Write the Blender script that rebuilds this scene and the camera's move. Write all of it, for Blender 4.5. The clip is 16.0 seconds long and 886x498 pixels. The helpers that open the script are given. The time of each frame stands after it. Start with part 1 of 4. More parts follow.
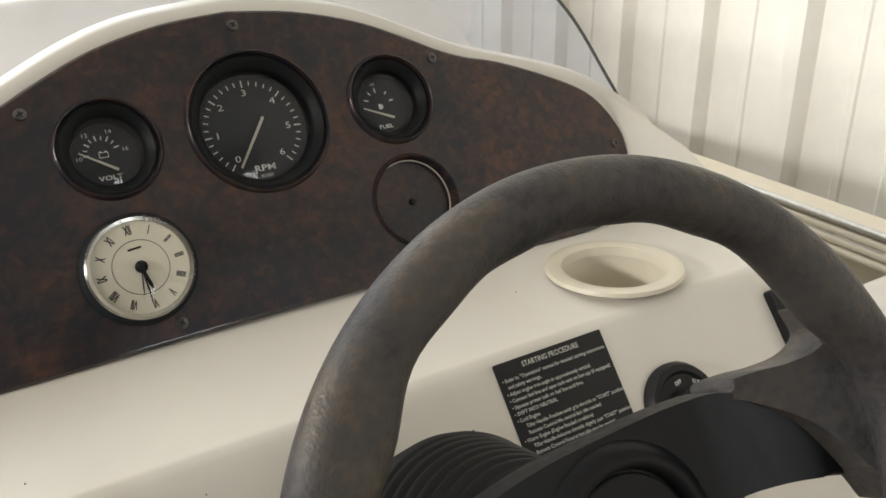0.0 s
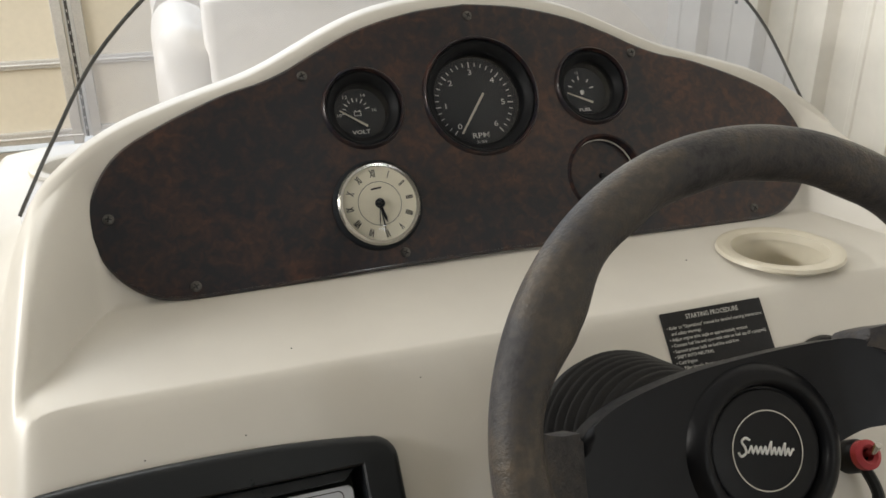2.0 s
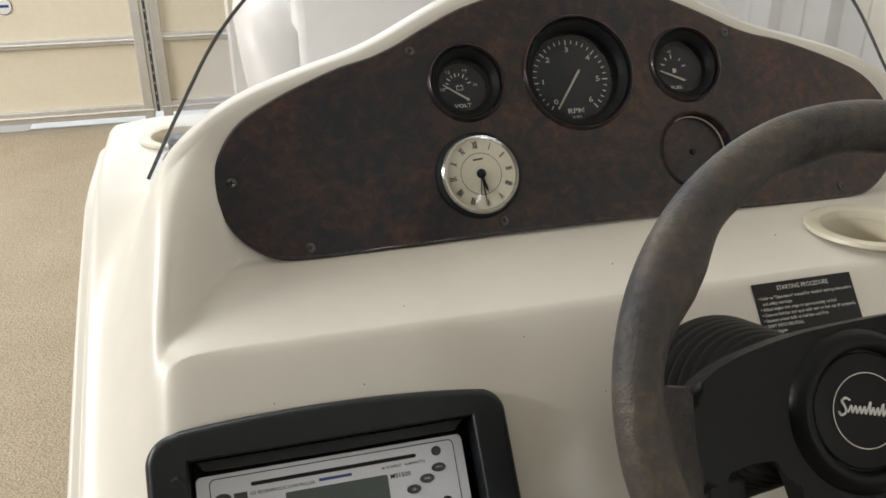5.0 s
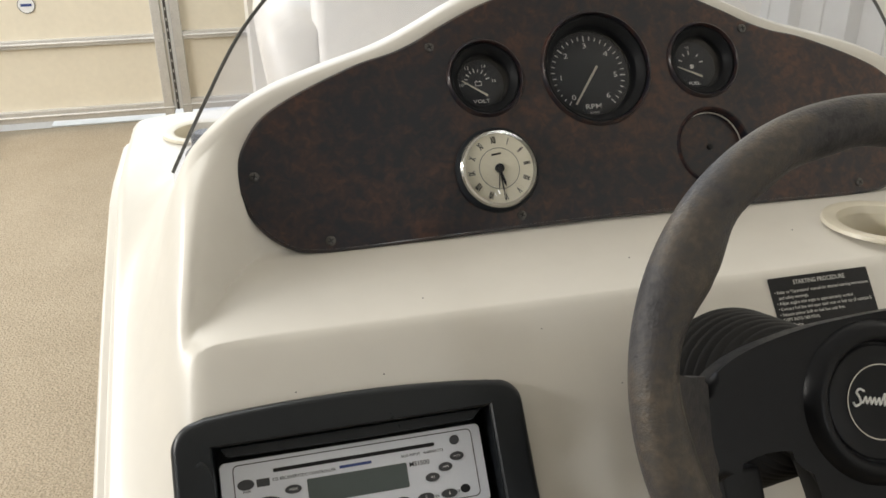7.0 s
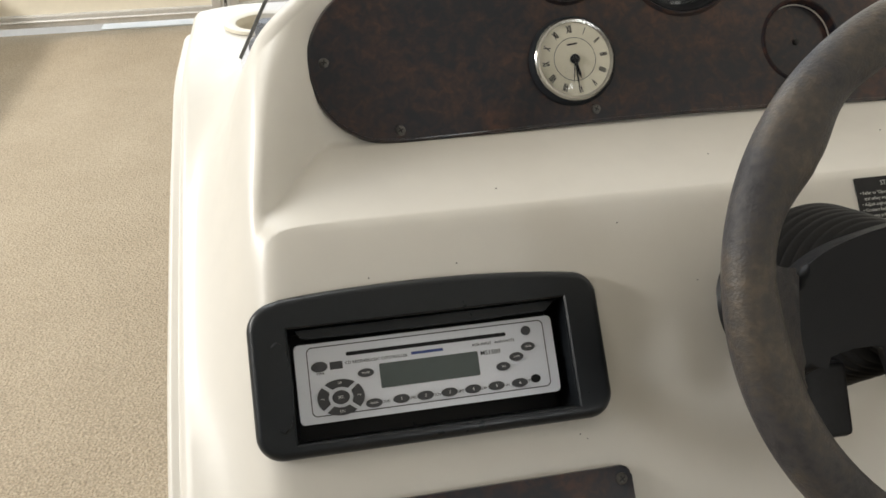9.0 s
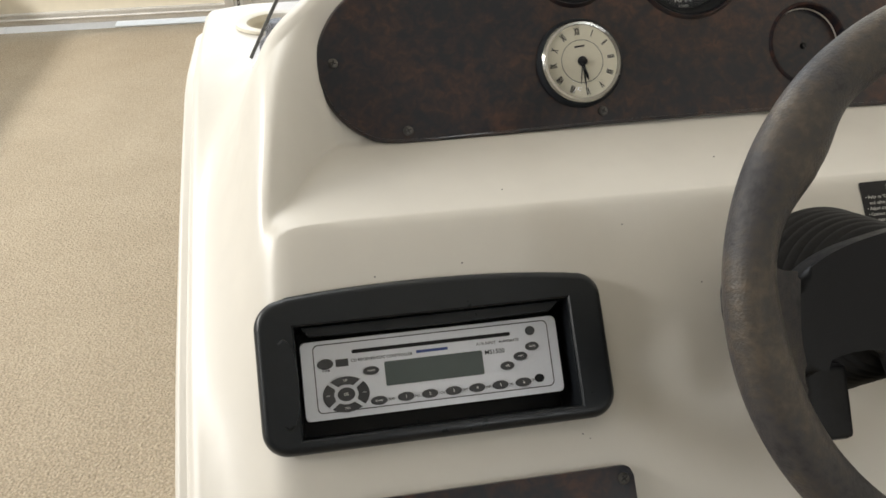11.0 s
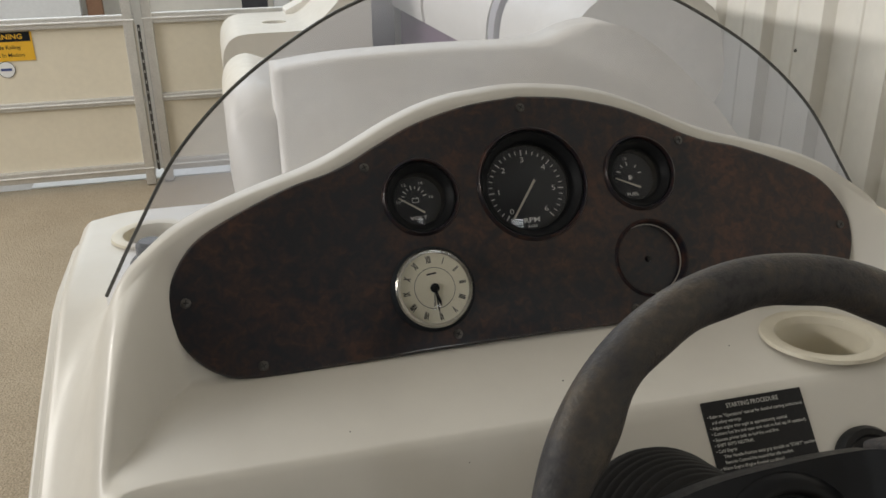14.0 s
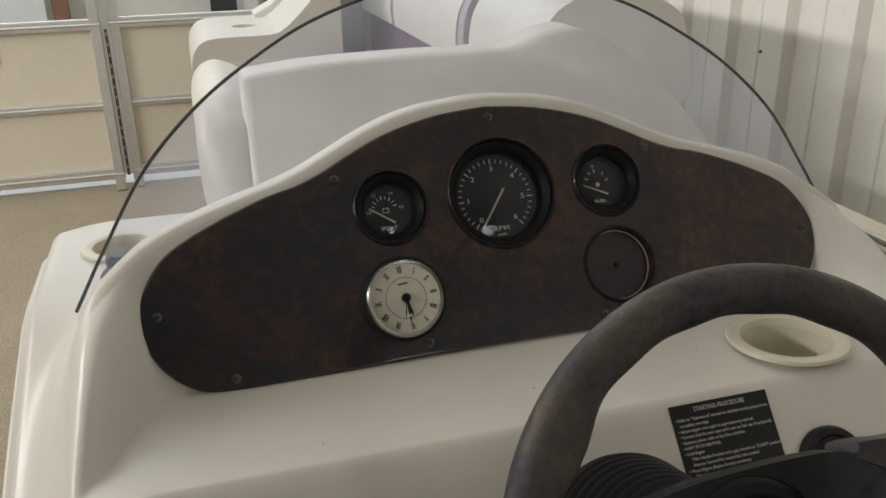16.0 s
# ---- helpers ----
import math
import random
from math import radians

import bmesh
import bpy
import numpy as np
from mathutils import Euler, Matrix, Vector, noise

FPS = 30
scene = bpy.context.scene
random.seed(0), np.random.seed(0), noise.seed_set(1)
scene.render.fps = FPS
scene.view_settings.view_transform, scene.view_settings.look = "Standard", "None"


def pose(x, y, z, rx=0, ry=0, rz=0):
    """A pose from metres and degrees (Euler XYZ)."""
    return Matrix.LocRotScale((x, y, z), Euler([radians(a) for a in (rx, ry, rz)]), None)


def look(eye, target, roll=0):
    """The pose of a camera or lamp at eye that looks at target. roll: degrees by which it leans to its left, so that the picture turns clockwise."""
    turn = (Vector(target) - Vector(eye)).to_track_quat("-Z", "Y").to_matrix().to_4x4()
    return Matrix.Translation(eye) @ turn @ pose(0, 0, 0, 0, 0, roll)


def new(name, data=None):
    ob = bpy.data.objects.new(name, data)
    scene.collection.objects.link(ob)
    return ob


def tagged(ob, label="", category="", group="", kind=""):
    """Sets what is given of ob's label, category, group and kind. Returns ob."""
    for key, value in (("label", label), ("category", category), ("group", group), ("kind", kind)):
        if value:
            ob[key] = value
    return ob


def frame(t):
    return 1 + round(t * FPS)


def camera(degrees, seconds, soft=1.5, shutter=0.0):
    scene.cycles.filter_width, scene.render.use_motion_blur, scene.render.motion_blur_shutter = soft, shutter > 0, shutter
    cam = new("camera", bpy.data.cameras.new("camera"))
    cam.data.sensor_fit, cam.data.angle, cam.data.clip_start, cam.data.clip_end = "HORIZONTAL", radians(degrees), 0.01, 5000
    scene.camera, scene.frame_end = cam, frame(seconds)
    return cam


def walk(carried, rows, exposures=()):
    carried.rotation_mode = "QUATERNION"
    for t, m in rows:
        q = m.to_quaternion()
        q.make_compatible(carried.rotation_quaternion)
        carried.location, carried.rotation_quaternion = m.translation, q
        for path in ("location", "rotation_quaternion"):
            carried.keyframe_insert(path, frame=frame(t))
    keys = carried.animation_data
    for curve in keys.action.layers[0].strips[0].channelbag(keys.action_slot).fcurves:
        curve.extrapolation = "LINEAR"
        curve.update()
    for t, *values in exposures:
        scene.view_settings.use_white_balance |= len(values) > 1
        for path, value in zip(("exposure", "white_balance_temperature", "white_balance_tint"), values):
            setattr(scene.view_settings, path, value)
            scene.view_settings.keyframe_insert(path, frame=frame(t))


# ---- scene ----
cam = camera(55.05, 16.0, soft=1.6)
ROWS = [
    (0, -0.1987, -0.6339, 1.0270, 65.60, 0.74, -31.28),
    (0.5, -0.2056, -0.6872, 1.0330, 65.85, 0.55, -27.92),
    (1, -0.2151, -0.7018, 1.0377, 66.18, 0.26, -23.78),
    (1.5, -0.2420, -0.7242, 1.0653, 66.58, 0.12, -20.79),
    (2, -0.2698, -0.7384, 1.0361, 66.20, 0.09, -18.59),
    (2.5, -0.2922, -0.7514, 1.0318, 66.08, 0.06, -17.53),
    (3, -0.2931, -0.7478, 1.0309, 66.27, 0.18, -16.42),
    (3.5, -0.2992, -0.7576, 1.0356, 66.28, 0.12, -15.91),
    (4, -0.3257, -0.7652, 1.0223, 66.01, 0.10, -15.36),
    (4.2, -0.3283, -0.7606, 1.0270, 66.12, 0.12, -15.37),
    (6.3, -0.3121, -0.7691, 1.0483, 62.64, 0.47, -14.25),
    (6.5, -0.3123, -0.7701, 1.0506, 63.16, 0.50, -14.16),
    (7, -0.3276, -0.7727, 1.0404, 64.90, 0.51, -14.00),
    (7.5, -0.3498, -0.7721, 1.0170, 62.88, 0.47, -13.21),
    (8, -0.3539, -0.7665, 1.0137, 59.69, 0.50, -12.21),
    (10.5, -0.3475, -0.7686, 1.0239, 59.24, 0.44, -10.25),
    (11, -0.3495, -0.7720, 1.0209, 59.26, 0.46, -10.09),
    (11.5, -0.3431, -0.7690, 1.0292, 59.29, 0.51, -9.75),
    (12, -0.2933, -0.7597, 1.0644, 59.38, 0.67, -10.23),
    (12.5, -0.2652, -0.7566, 1.0954, 60.31, 0.62, -11.81),
    (13, -0.2626, -0.7604, 1.1041, 64.09, 0.67, -13.46),
    (13.5, -0.2656, -0.7612, 1.1015, 67.38, 0.77, -14.17),
    (14, -0.2703, -0.7571, 1.1039, 67.65, 0.82, -14.68),
    (14.5, -0.2717, -0.7520, 1.1045, 67.59, 0.87, -15.22),
    (15, -0.2727, -0.7522, 1.1044, 67.58, 0.93, -15.65),
    (15.5, -0.2728, -0.7537, 1.1064, 67.59, 0.85, -16.12),
    (16, -0.2674, -0.7607, 1.1150, 67.58, 0.97, -16.60),
]
walk(cam, [(t, pose(x, y, z, rx, ry, rz)) for t, x, y, z, rx, ry, rz in ROWS],
     [(0, 0.06), (0.5, -0.06), (0.9, -0.10), (1.6, -0.16), (3, -0.22), (4, -0.27), (6.3, -0.08), (7, -0.08), (11.5, -0.07), (12.5, -0.11), (13.0, -0.09), (13.5, -0.66), (14, -0.83), (16, -0.86)])

# ---- light: an open shed side high on the port side, two added fill lamps, soft daylight ----
world = bpy.data.worlds.new("world")
scene.world = world
world.use_nodes = True
sky = world.node_tree.nodes.new("ShaderNodeTexSky")
sky.sky_type, sky.sun_disc, sky.sun_elevation, sky.sun_rotation = "NISHITA", False, radians(42), radians(-80)
world.node_tree.links.new(sky.outputs[0], world.node_tree.nodes["Background"].inputs[0])
world.node_tree.nodes["Background"].inputs[1].default_value = 0.07


def area(name, eye, target, sx, sy, watts, colour):
    d = bpy.data.lights.new(name, "AREA")
    d.shape, d.size, d.size_y, d.energy, d.color = "RECTANGLE", sx, sy, watts, colour
    ob = new(name, d)
    ob.matrix_world = look(eye, target)
    return ob


area("shed_side_daylight", (-3.6, 0.95, 1.98), (0.6, 0.9, 0.62), 3.8, 0.20, 186, (1.0, 0.965, 0.905))
# Bluish fill lamp added before the closed front wall, no opening there.
area("front_fill", (-0.6, 4.7, 2.5), (0.0, 0.4, 0.7), 3.4, 1.8, 64, (0.80, 0.91, 1.0))
# Fill lamp below the solid roof, added to brighten the shelf and bow.
area("roof_fill", (-1.25, 2.5, 3.45), (-1.1, 2.6, 0.0), 1.6, 1.6, 50, (0.95, 0.98, 1.0))

# ---- materials ----
def mat(name, base, rough=0.5, metal=0.0, grain=None, amount=0.1, bump=0.0, second=None, coat=0.0, spec=0.5, bump_scale=None):
    """A surface with two scales of variation: broad stains and fine grain, and fine relief."""
    m = bpy.data.materials.new(name)
    m.use_nodes = True
    nt = m.node_tree
    b = nt.nodes["Principled BSDF"]
    b.inputs["Base Color"].default_value = (*base, 1)
    b.inputs["Roughness"].default_value, b.inputs["Metallic"].default_value = rough, metal
    b.inputs["Coat Weight"].default_value, b.inputs["Coat Roughness"].default_value = coat, 0.08
    b.inputs["Specular IOR Level"].default_value = spec
    if grain:
        co = nt.nodes.new("ShaderNodeTexCoord")
        broad, fine = nt.nodes.new("ShaderNodeTexNoise"), nt.nodes.new("ShaderNodeTexNoise")
        for n, s, d in ((broad, grain, 3), (fine, grain * 11, 4)):
            n.inputs["Scale"].default_value, n.inputs["Detail"].default_value = s, d
            nt.links.new(co.outputs["Object"], n.inputs["Vector"])
        add = nt.nodes.new("ShaderNodeMath")
        add.operation = "ADD"
        nt.links.new(broad.outputs[0], add.inputs[0])
        nt.links.new(fine.outputs[0], add.inputs[1])
        ramp = nt.nodes.new("ShaderNodeMapRange")
        ramp.inputs["From Min"].default_value, ramp.inputs["From Max"].default_value = 0.65, 1.35
        nt.links.new(add.outputs[0], ramp.inputs["Value"])
        mix = nt.nodes.new("ShaderNodeMix")
        mix.data_type = "RGBA"
        other = second or tuple(c * (1 - amount * 2) for c in base)
        mix.inputs["A"].default_value, mix.inputs["B"].default_value = (*base, 1), (*other, 1)
        nt.links.new(ramp.outputs[0], mix.inputs["Factor"])
        nt.links.new(mix.outputs["Result"], b.inputs["Base Color"])
        rr = nt.nodes.new("ShaderNodeMapRange")
        rr.inputs["To Min"].default_value, rr.inputs["To Max"].default_value = max(0.02, rough - 0.08), min(1, rough + 0.1)
        nt.links.new(ramp.outputs[0], rr.inputs["Value"])
        nt.links.new(rr.outputs[0], b.inputs["Roughness"])
        if bump:
            bn = nt.nodes.new("ShaderNodeBump")
            bn.inputs["Strength"].default_value, bn.inputs["Distance"].default_value = bump, 0.002
            src = fine
            if bump_scale:
                src = nt.nodes.new("ShaderNodeTexNoise")
                src.inputs["Scale"].default_value, src.inputs["Detail"].default_value = bump_scale, 3
                nt.links.new(co.outputs["Object"], src.inputs["Vector"])
            nt.links.new(src.outputs[0], bn.inputs["Height"])
            nt.links.new(bn.outputs[0], b.inputs["Normal"])
    return m


GELCOAT = mat("cream_gelcoat", (0.69, 0.662, 0.605), 0.36, grain=3, amount=0.025, bump=0.03, spec=0.4)
GELRING = mat("cup_ring_plastic", (0.70, 0.65, 0.53), 0.35, grain=6, amount=0.04)
BLACK = mat("black_plastic", (0.012, 0.012, 0.013), 0.40, grain=30, amount=0.15, bump=0.05, spec=0.22)
BEZEL = mat("satin_black_bezel", (0.012, 0.0145, 0.0175), 0.33, grain=12, amount=0.06, spec=0.34)
RUBBER = mat("black_rubber", (0.0095, 0.0095, 0.0105), 0.36, grain=40, amount=0.2, bump=0.06, spec=0.35)
PAD = mat("black_wheel_pad", (0.0092, 0.0097, 0.0115), 0.36, grain=160, amount=0.06, spec=0.18)
DIAL = mat("dial_black", (0.016, 0.018, 0.0215), 0.6, grain=6, amount=0.04, spec=0.12)
# Black dial colour raised to include the lens's hazy reflection.
GAUGE_FACE = mat("gauge_face_hazed", (0.036, 0.040, 0.047), 0.55, grain=9, amount=0.08, spec=0.2)
RIM = mat("gauge_rim_plastic", (0.010, 0.0108, 0.0125), 0.5, grain=20, amount=0.08, spec=0.16)
WHITE = mat("dial_print", (0.88, 0.88, 0.86), 0.6, grain=60, amount=0.02)
NEEDLE = mat("needle_cream", (0.75, 0.72, 0.62), 0.5, grain=60, amount=0.03)
IVORY = mat("clock_dial_ivory", (0.93, 0.89, 0.74), 0.5, grain=20, amount=0.03)
CHROME = mat("chrome", (0.42, 0.41, 0.38), 0.2, 1.0, grain=30, amount=0.05)
STEEL = mat("screw_steel", (0.13, 0.125, 0.12), 0.4, 1.0, grain=90, amount=0.2)
ALU = mat("brushed_aluminium", (0.70, 0.69, 0.67), 0.5, 0.7, grain=14, amount=0.08, bump=0.06)
SILVER = mat("silver_paint", (0.68, 0.70, 0.75), 0.36, 0.3, grain=40, amount=0.02)
BUTTON = mat("dark_button", (0.045, 0.046, 0.05), 0.4, grain=40, amount=0.1)
LCD = mat("grey_display", (0.075, 0.095, 0.092), 0.16, grain=8, amount=0.04)
LABEL = mat("label_black", (0.022, 0.022, 0.024), 0.40, grain=25, amount=0.12, spec=0.2)
PRINT = mat("label_print", (0.60, 0.60, 0.58), 0.5, grain=60, amount=0.05)
BLUE = mat("logo_blue", (0.03, 0.06, 0.22), 0.5, grain=40, amount=0.05)
RED = mat("red_rubber", (0.42, 0.03, 0.04), 0.45, grain=30, amount=0.1)
YELLOW = mat("yellow_decal", (0.50, 0.36, 0.07), 0.5, grain=20, amount=0.1)
ORANGE = mat("warning_amber", (0.80, 0.46, 0.03), 0.5, grain=20, amount=0.05)
VINYL = mat("cream_vinyl", (0.74, 0.715, 0.67), 0.46, grain=5, amount=0.04, bump=0.08, bump_scale=350)
VINYL_GREY = mat("grey_and_shaded_vinyl", (0.42, 0.41, 0.43), 0.5, grain=6, amount=0.05, bump=0.08, bump_scale=350)
VINYL_SOFT = mat("cream_vinyl_wrinkled", (0.78, 0.735, 0.655), 0.40, grain=4, amount=0.05, bump=0.5, bump_scale=7)
PURPLE = mat("plum_vinyl", (0.17, 0.095, 0.155), 0.45, grain=8, amount=0.1, bump=0.08, bump_scale=350)
FENCE = mat("beige_fence_sheet", (0.76, 0.70, 0.575), 0.42, grain=4, amount=0.04, bump=0.02)
SHEET = mat("shed_sheet_paint", (0.84, 0.815, 0.76), 0.45, grain=2.5, amount=0.04, bump=0.02)
CONCRETE = mat("shed_concrete", (0.34, 0.32, 0.29), 0.85, grain=3, amount=0.15, bump=0.2)
BROWNBOX = mat("brown_board", (0.27, 0.15, 0.09), 0.7, grain=6, amount=0.12)
DARK = mat("dark_cloth", (0.05, 0.05, 0.06), 0.8, grain=9, amount=0.2)
HINGE = mat("tarnished_hinge", (0.14, 0.135, 0.125), 0.5, 0.6, grain=40, amount=0.2)
PALE = mat("pale_board", (0.78, 0.79, 0.80), 0.6, grain=5, amount=0.05)


def burl(name, coat):
    """Glossy burl laminate: blue-black blotches over red-brown, with a clear coat."""
    m = mat(name, (0.06, 0.022, 0.011), 0.32, coat=coat, spec=0.28)
    nt = m.node_tree
    b = nt.nodes["Principled BSDF"]
    co = nt.nodes.new("ShaderNodeTexCoord")
    a, c, g = (nt.nodes.new("ShaderNodeTexNoise") for _ in range(3))
    for n, s, d, w in ((a, 26, 6, 1.4), (c, 120, 6, 0.8), (g, 8, 3, 0.8)):
        n.inputs["Scale"].default_value, n.inputs["Detail"].default_value, n.inputs["Distortion"].default_value = s, d, w
        nt.links.new(co.outputs["Object"], n.inputs["Vector"])
    add, add2 = nt.nodes.new("ShaderNodeMath"), nt.nodes.new("ShaderNodeMath")
    nt.links.new(a.outputs[0], add.inputs[0]); nt.links.new(c.outputs[0], add.inputs[1])
    nt.links.new(add.outputs[0], add2.inputs[0]); nt.links.new(g.outputs[0], add2.inputs[1])
    r = nt.nodes.new("ShaderNodeValToRGB")
    e = r.color_ramp.elements
    e[0].position, e[0].color = 0.42, (0.0117, 0.0120, 0.0175, 1)
    e[1].position, e[1].color = 0.62, (0.0713, 0.0316, 0.0218, 1)
    k = e.new(0.475); k.color = (0.0200, 0.0147, 0.0173, 1)
    k = e.new(0.53); k.color = (0.0360, 0.0202, 0.0180, 1)
    sc = nt.nodes.new("ShaderNodeMath")
    sc.operation = "MULTIPLY"; sc.inputs[1].default_value = 0.333
    nt.links.new(add2.outputs[0], sc.inputs[0]); nt.links.new(sc.outputs[0], r.inputs[0])
    nt.links.new(r.outputs[0], b.inputs["Base Color"])
    return m


BURL = burl("burl_laminate", 0.3)
BURL_CUT = burl("burl_cut_edge", 0.0)
BURL_CUT.node_tree.nodes["Principled BSDF"].inputs["Roughness"].default_value = 0.65
BURL_CUT.node_tree.nodes["Principled BSDF"].inputs["Specular IOR Level"].default_value = 0.1
BURL_EDGE = burl("burl_polished_edge", 0.9)
BURL_LIP = burl("burl_gauge_lip", 0.25)


def leather():
    """Worn grey-brown leather with scuffs and pitting."""
    m = mat("worn_leather", (0.06, 0.05, 0.04), 0.5, spec=0.28)
    nt = m.node_tree
    b = nt.nodes["Principled BSDF"]
    co = nt.nodes.new("ShaderNodeTexCoord")
    a, c, g = (nt.nodes.new("ShaderNodeTexNoise") for _ in range(3))
    for n, s, d in ((a, 16, 8), (c, 190, 8), (g, 650, 3)):
        n.inputs["Scale"].default_value, n.inputs["Detail"].default_value = s, d
        nt.links.new(co.outputs["Object"], n.inputs["Vector"])
    r = nt.nodes.new("ShaderNodeValToRGB")
    e = r.color_ramp.elements
    e[0].position, e[0].color = 0.36, (0.027, 0.0265, 0.0290, 1)
    e[1].position, e[1].color = 0.68, (0.108, 0.089, 0.068, 1)
    k = e.new(0.46); k.color = (0.049, 0.0465, 0.0480, 1)
    k = e.new(0.55); k.color = (0.064, 0.0560, 0.0490, 1)
    mx = nt.nodes.new("ShaderNodeMath")
    mx.operation = "MULTIPLY_ADD"; mx.inputs[1].default_value = 0.36
    nt.links.new(c.outputs[0], mx.inputs[0])
    hf = nt.nodes.new("ShaderNodeMath")
    hf.operation = "MULTIPLY"; hf.inputs[1].default_value = 0.64
    nt.links.new(a.outputs[0], hf.inputs[0]); nt.links.new(hf.outputs[0], mx.inputs[2])
    nt.links.new(mx.outputs[0], r.inputs[0]); nt.links.new(r.outputs[0], b.inputs["Base Color"])
    bn = nt.nodes.new("ShaderNodeBump")
    bn.inputs["Strength"].default_value, bn.inputs["Distance"].default_value = 0.28, 0.002
    sm = nt.nodes.new("ShaderNodeMath")
    nt.links.new(c.outputs[0], sm.inputs[0]); nt.links.new(g.outputs[0], sm.inputs[1])
    nt.links.new(sm.outputs[0], bn.inputs["Height"]); nt.links.new(bn.outputs[0], b.inputs["Normal"])
    rr = nt.nodes.new("ShaderNodeMapRange")
    rr.inputs["From Min"].default_value, rr.inputs["From Max"].default_value = 0.35, 0.65
    rr.inputs["To Min"].default_value, rr.inputs["To Max"].default_value = 0.58, 0.38
    nt.links.new(a.outputs[0], rr.inputs["Value"]); nt.links.new(rr.outputs[0], b.inputs["Roughness"])
    return m


LEATHER = leather()


def carpet():
    """Short beige marine carpet: looped rib texture, soil stains."""
    m = mat("beige_carpet", (0.4, 0.33, 0.24), 0.95, spec=0.1)
    nt = m.node_tree
    b = nt.nodes["Principled BSDF"]
    co = nt.nodes.new("ShaderNodeTexCoord")
    v, a, c = nt.nodes.new("ShaderNodeTexVoronoi"), nt.nodes.new("ShaderNodeTexNoise"), nt.nodes.new("ShaderNodeTexNoise")
    v.inputs["Scale"].default_value = 210
    for n, s, d in ((a, 5, 3), (c, 210, 6)):
        n.inputs["Scale"].default_value, n.inputs["Detail"].default_value = s, d
        nt.links.new(co.outputs["Object"], n.inputs["Vector"])
    nt.links.new(co.outputs["Object"], v.inputs["Vector"])
    r = nt.nodes.new("ShaderNodeValToRGB")
    e = r.color_ramp.elements
    e[0].position, e[0].color = 0.36, (0.31, 0.255, 0.185, 1)
    e[1].position, e[1].color = 0.62, (0.435, 0.37, 0.28, 1)
    av = nt.nodes.new("ShaderNodeMath")
    av.operation = "MULTIPLY_ADD"; av.inputs[1].default_value = 0.18
    hf = nt.nodes.new("ShaderNodeMath")
    hf.operation = "MULTIPLY"; hf.inputs[1].default_value = 0.82
    nt.links.new(c.outputs[0], hf.inputs[0]); nt.links.new(a.outputs[0], av.inputs[0]); nt.links.new(hf.outputs[0], av.inputs[2])
    nt.links.new(av.outputs[0], r.inputs[0])
    # Shade between loops put into the colour: crowns lighter, gaps darker.
    loop = nt.nodes.new("ShaderNodeMapRange")
    loop.inputs["From Min"].default_value, loop.inputs["From Max"].default_value = 0.15, 0.75
    loop.inputs["To Min"].default_value, loop.inputs["To Max"].default_value = 1.10, 0.84
    nt.links.new(v.outputs["Distance"], loop.inputs["Value"])
    tuft = nt.nodes.new("ShaderNodeVectorMath")
    tuft.operation = "SCALE"
    nt.links.new(r.outputs[0], tuft.inputs[0]); nt.links.new(loop.outputs[0], tuft.inputs["Scale"])
    nt.links.new(tuft.outputs[0], b.inputs["Base Color"])
    bn = nt.nodes.new("ShaderNodeBump")
    bn.invert = True
    bn.inputs["Strength"].default_value, bn.inputs["Distance"].default_value = 0.6, 0.004
    nt.links.new(v.outputs["Distance"], bn.inputs["Height"]); nt.links.new(bn.outputs[0], b.inputs["Normal"])
    return m


CARPET = carpet()


def glass(name, tint, rough=0.02, haze=0.0, kind="Translucent", ior=1.46):
    """A thin pane: mostly straight through, with a fresnel reflection and a cloudy veil for reflected sky."""
    m = bpy.data.materials.new(name)
    m.use_nodes = True
    nt = m.node_tree
    nt.nodes.clear()
    out, mix, tr, gl, fr = (nt.nodes.new("ShaderNode" + k) for k in ("OutputMaterial", "MixShader", "BsdfTransparent", "BsdfGlossy", "Fresnel"))
    tr.inputs[0].default_value = (*tint, 1)
    gl.inputs["Roughness"].default_value = rough
    fr.inputs["IOR"].default_value = ior
    nt.links.new(fr.outputs[0], mix.inputs[0]); nt.links.new(tr.outputs[0], mix.inputs[1]); nt.links.new(gl.outputs[0], mix.inputs[2])
    last = mix
    # The veil of mirrored sky is mixed in as a pale bluish layer.
    if haze:
        haze_noise, both, veil = nt.nodes.new("ShaderNodeTexNoise"), nt.nodes.new("ShaderNodeMixShader"), nt.nodes.new("ShaderNodeBsdf" + kind)
        co, mr = nt.nodes.new("ShaderNodeTexCoord"), nt.nodes.new("ShaderNodeMapRange")
        haze_noise.inputs["Scale"].default_value, haze_noise.inputs["Detail"].default_value = 7, 5
        mr.inputs["From Min"].default_value, mr.inputs["From Max"].default_value = 0.35, 0.7
        mr.inputs["To Min"].default_value, mr.inputs["To Max"].default_value = haze * 0.6, haze * 1.5
        veil.inputs[0].default_value = (0.80, 0.83, 0.92, 1)
        nt.links.new(co.outputs["Object"], haze_noise.inputs["Vector"]); nt.links.new(haze_noise.outputs[0], mr.inputs["Value"])
        nt.links.new(mr.outputs[0], both.inputs[0]); nt.links.new(mix.outputs[0], both.inputs[1]); nt.links.new(veil.outputs[0], both.inputs[2])
        last = both
    nt.links.new(last.outputs[0], out.inputs[0])
    return m


LENS = glass("gauge_lens", (0.98, 0.98, 0.985), 0.02, ior=1.40)
ACRYLIC = glass("smoked_acrylic", (0.84, 0.85, 0.90), 0.015, 0.17)
ACRYLIC_EDGE = mat("acrylic_cut_edge", (0.09, 0.09, 0.085), 0.3, grain=20, amount=0.1)


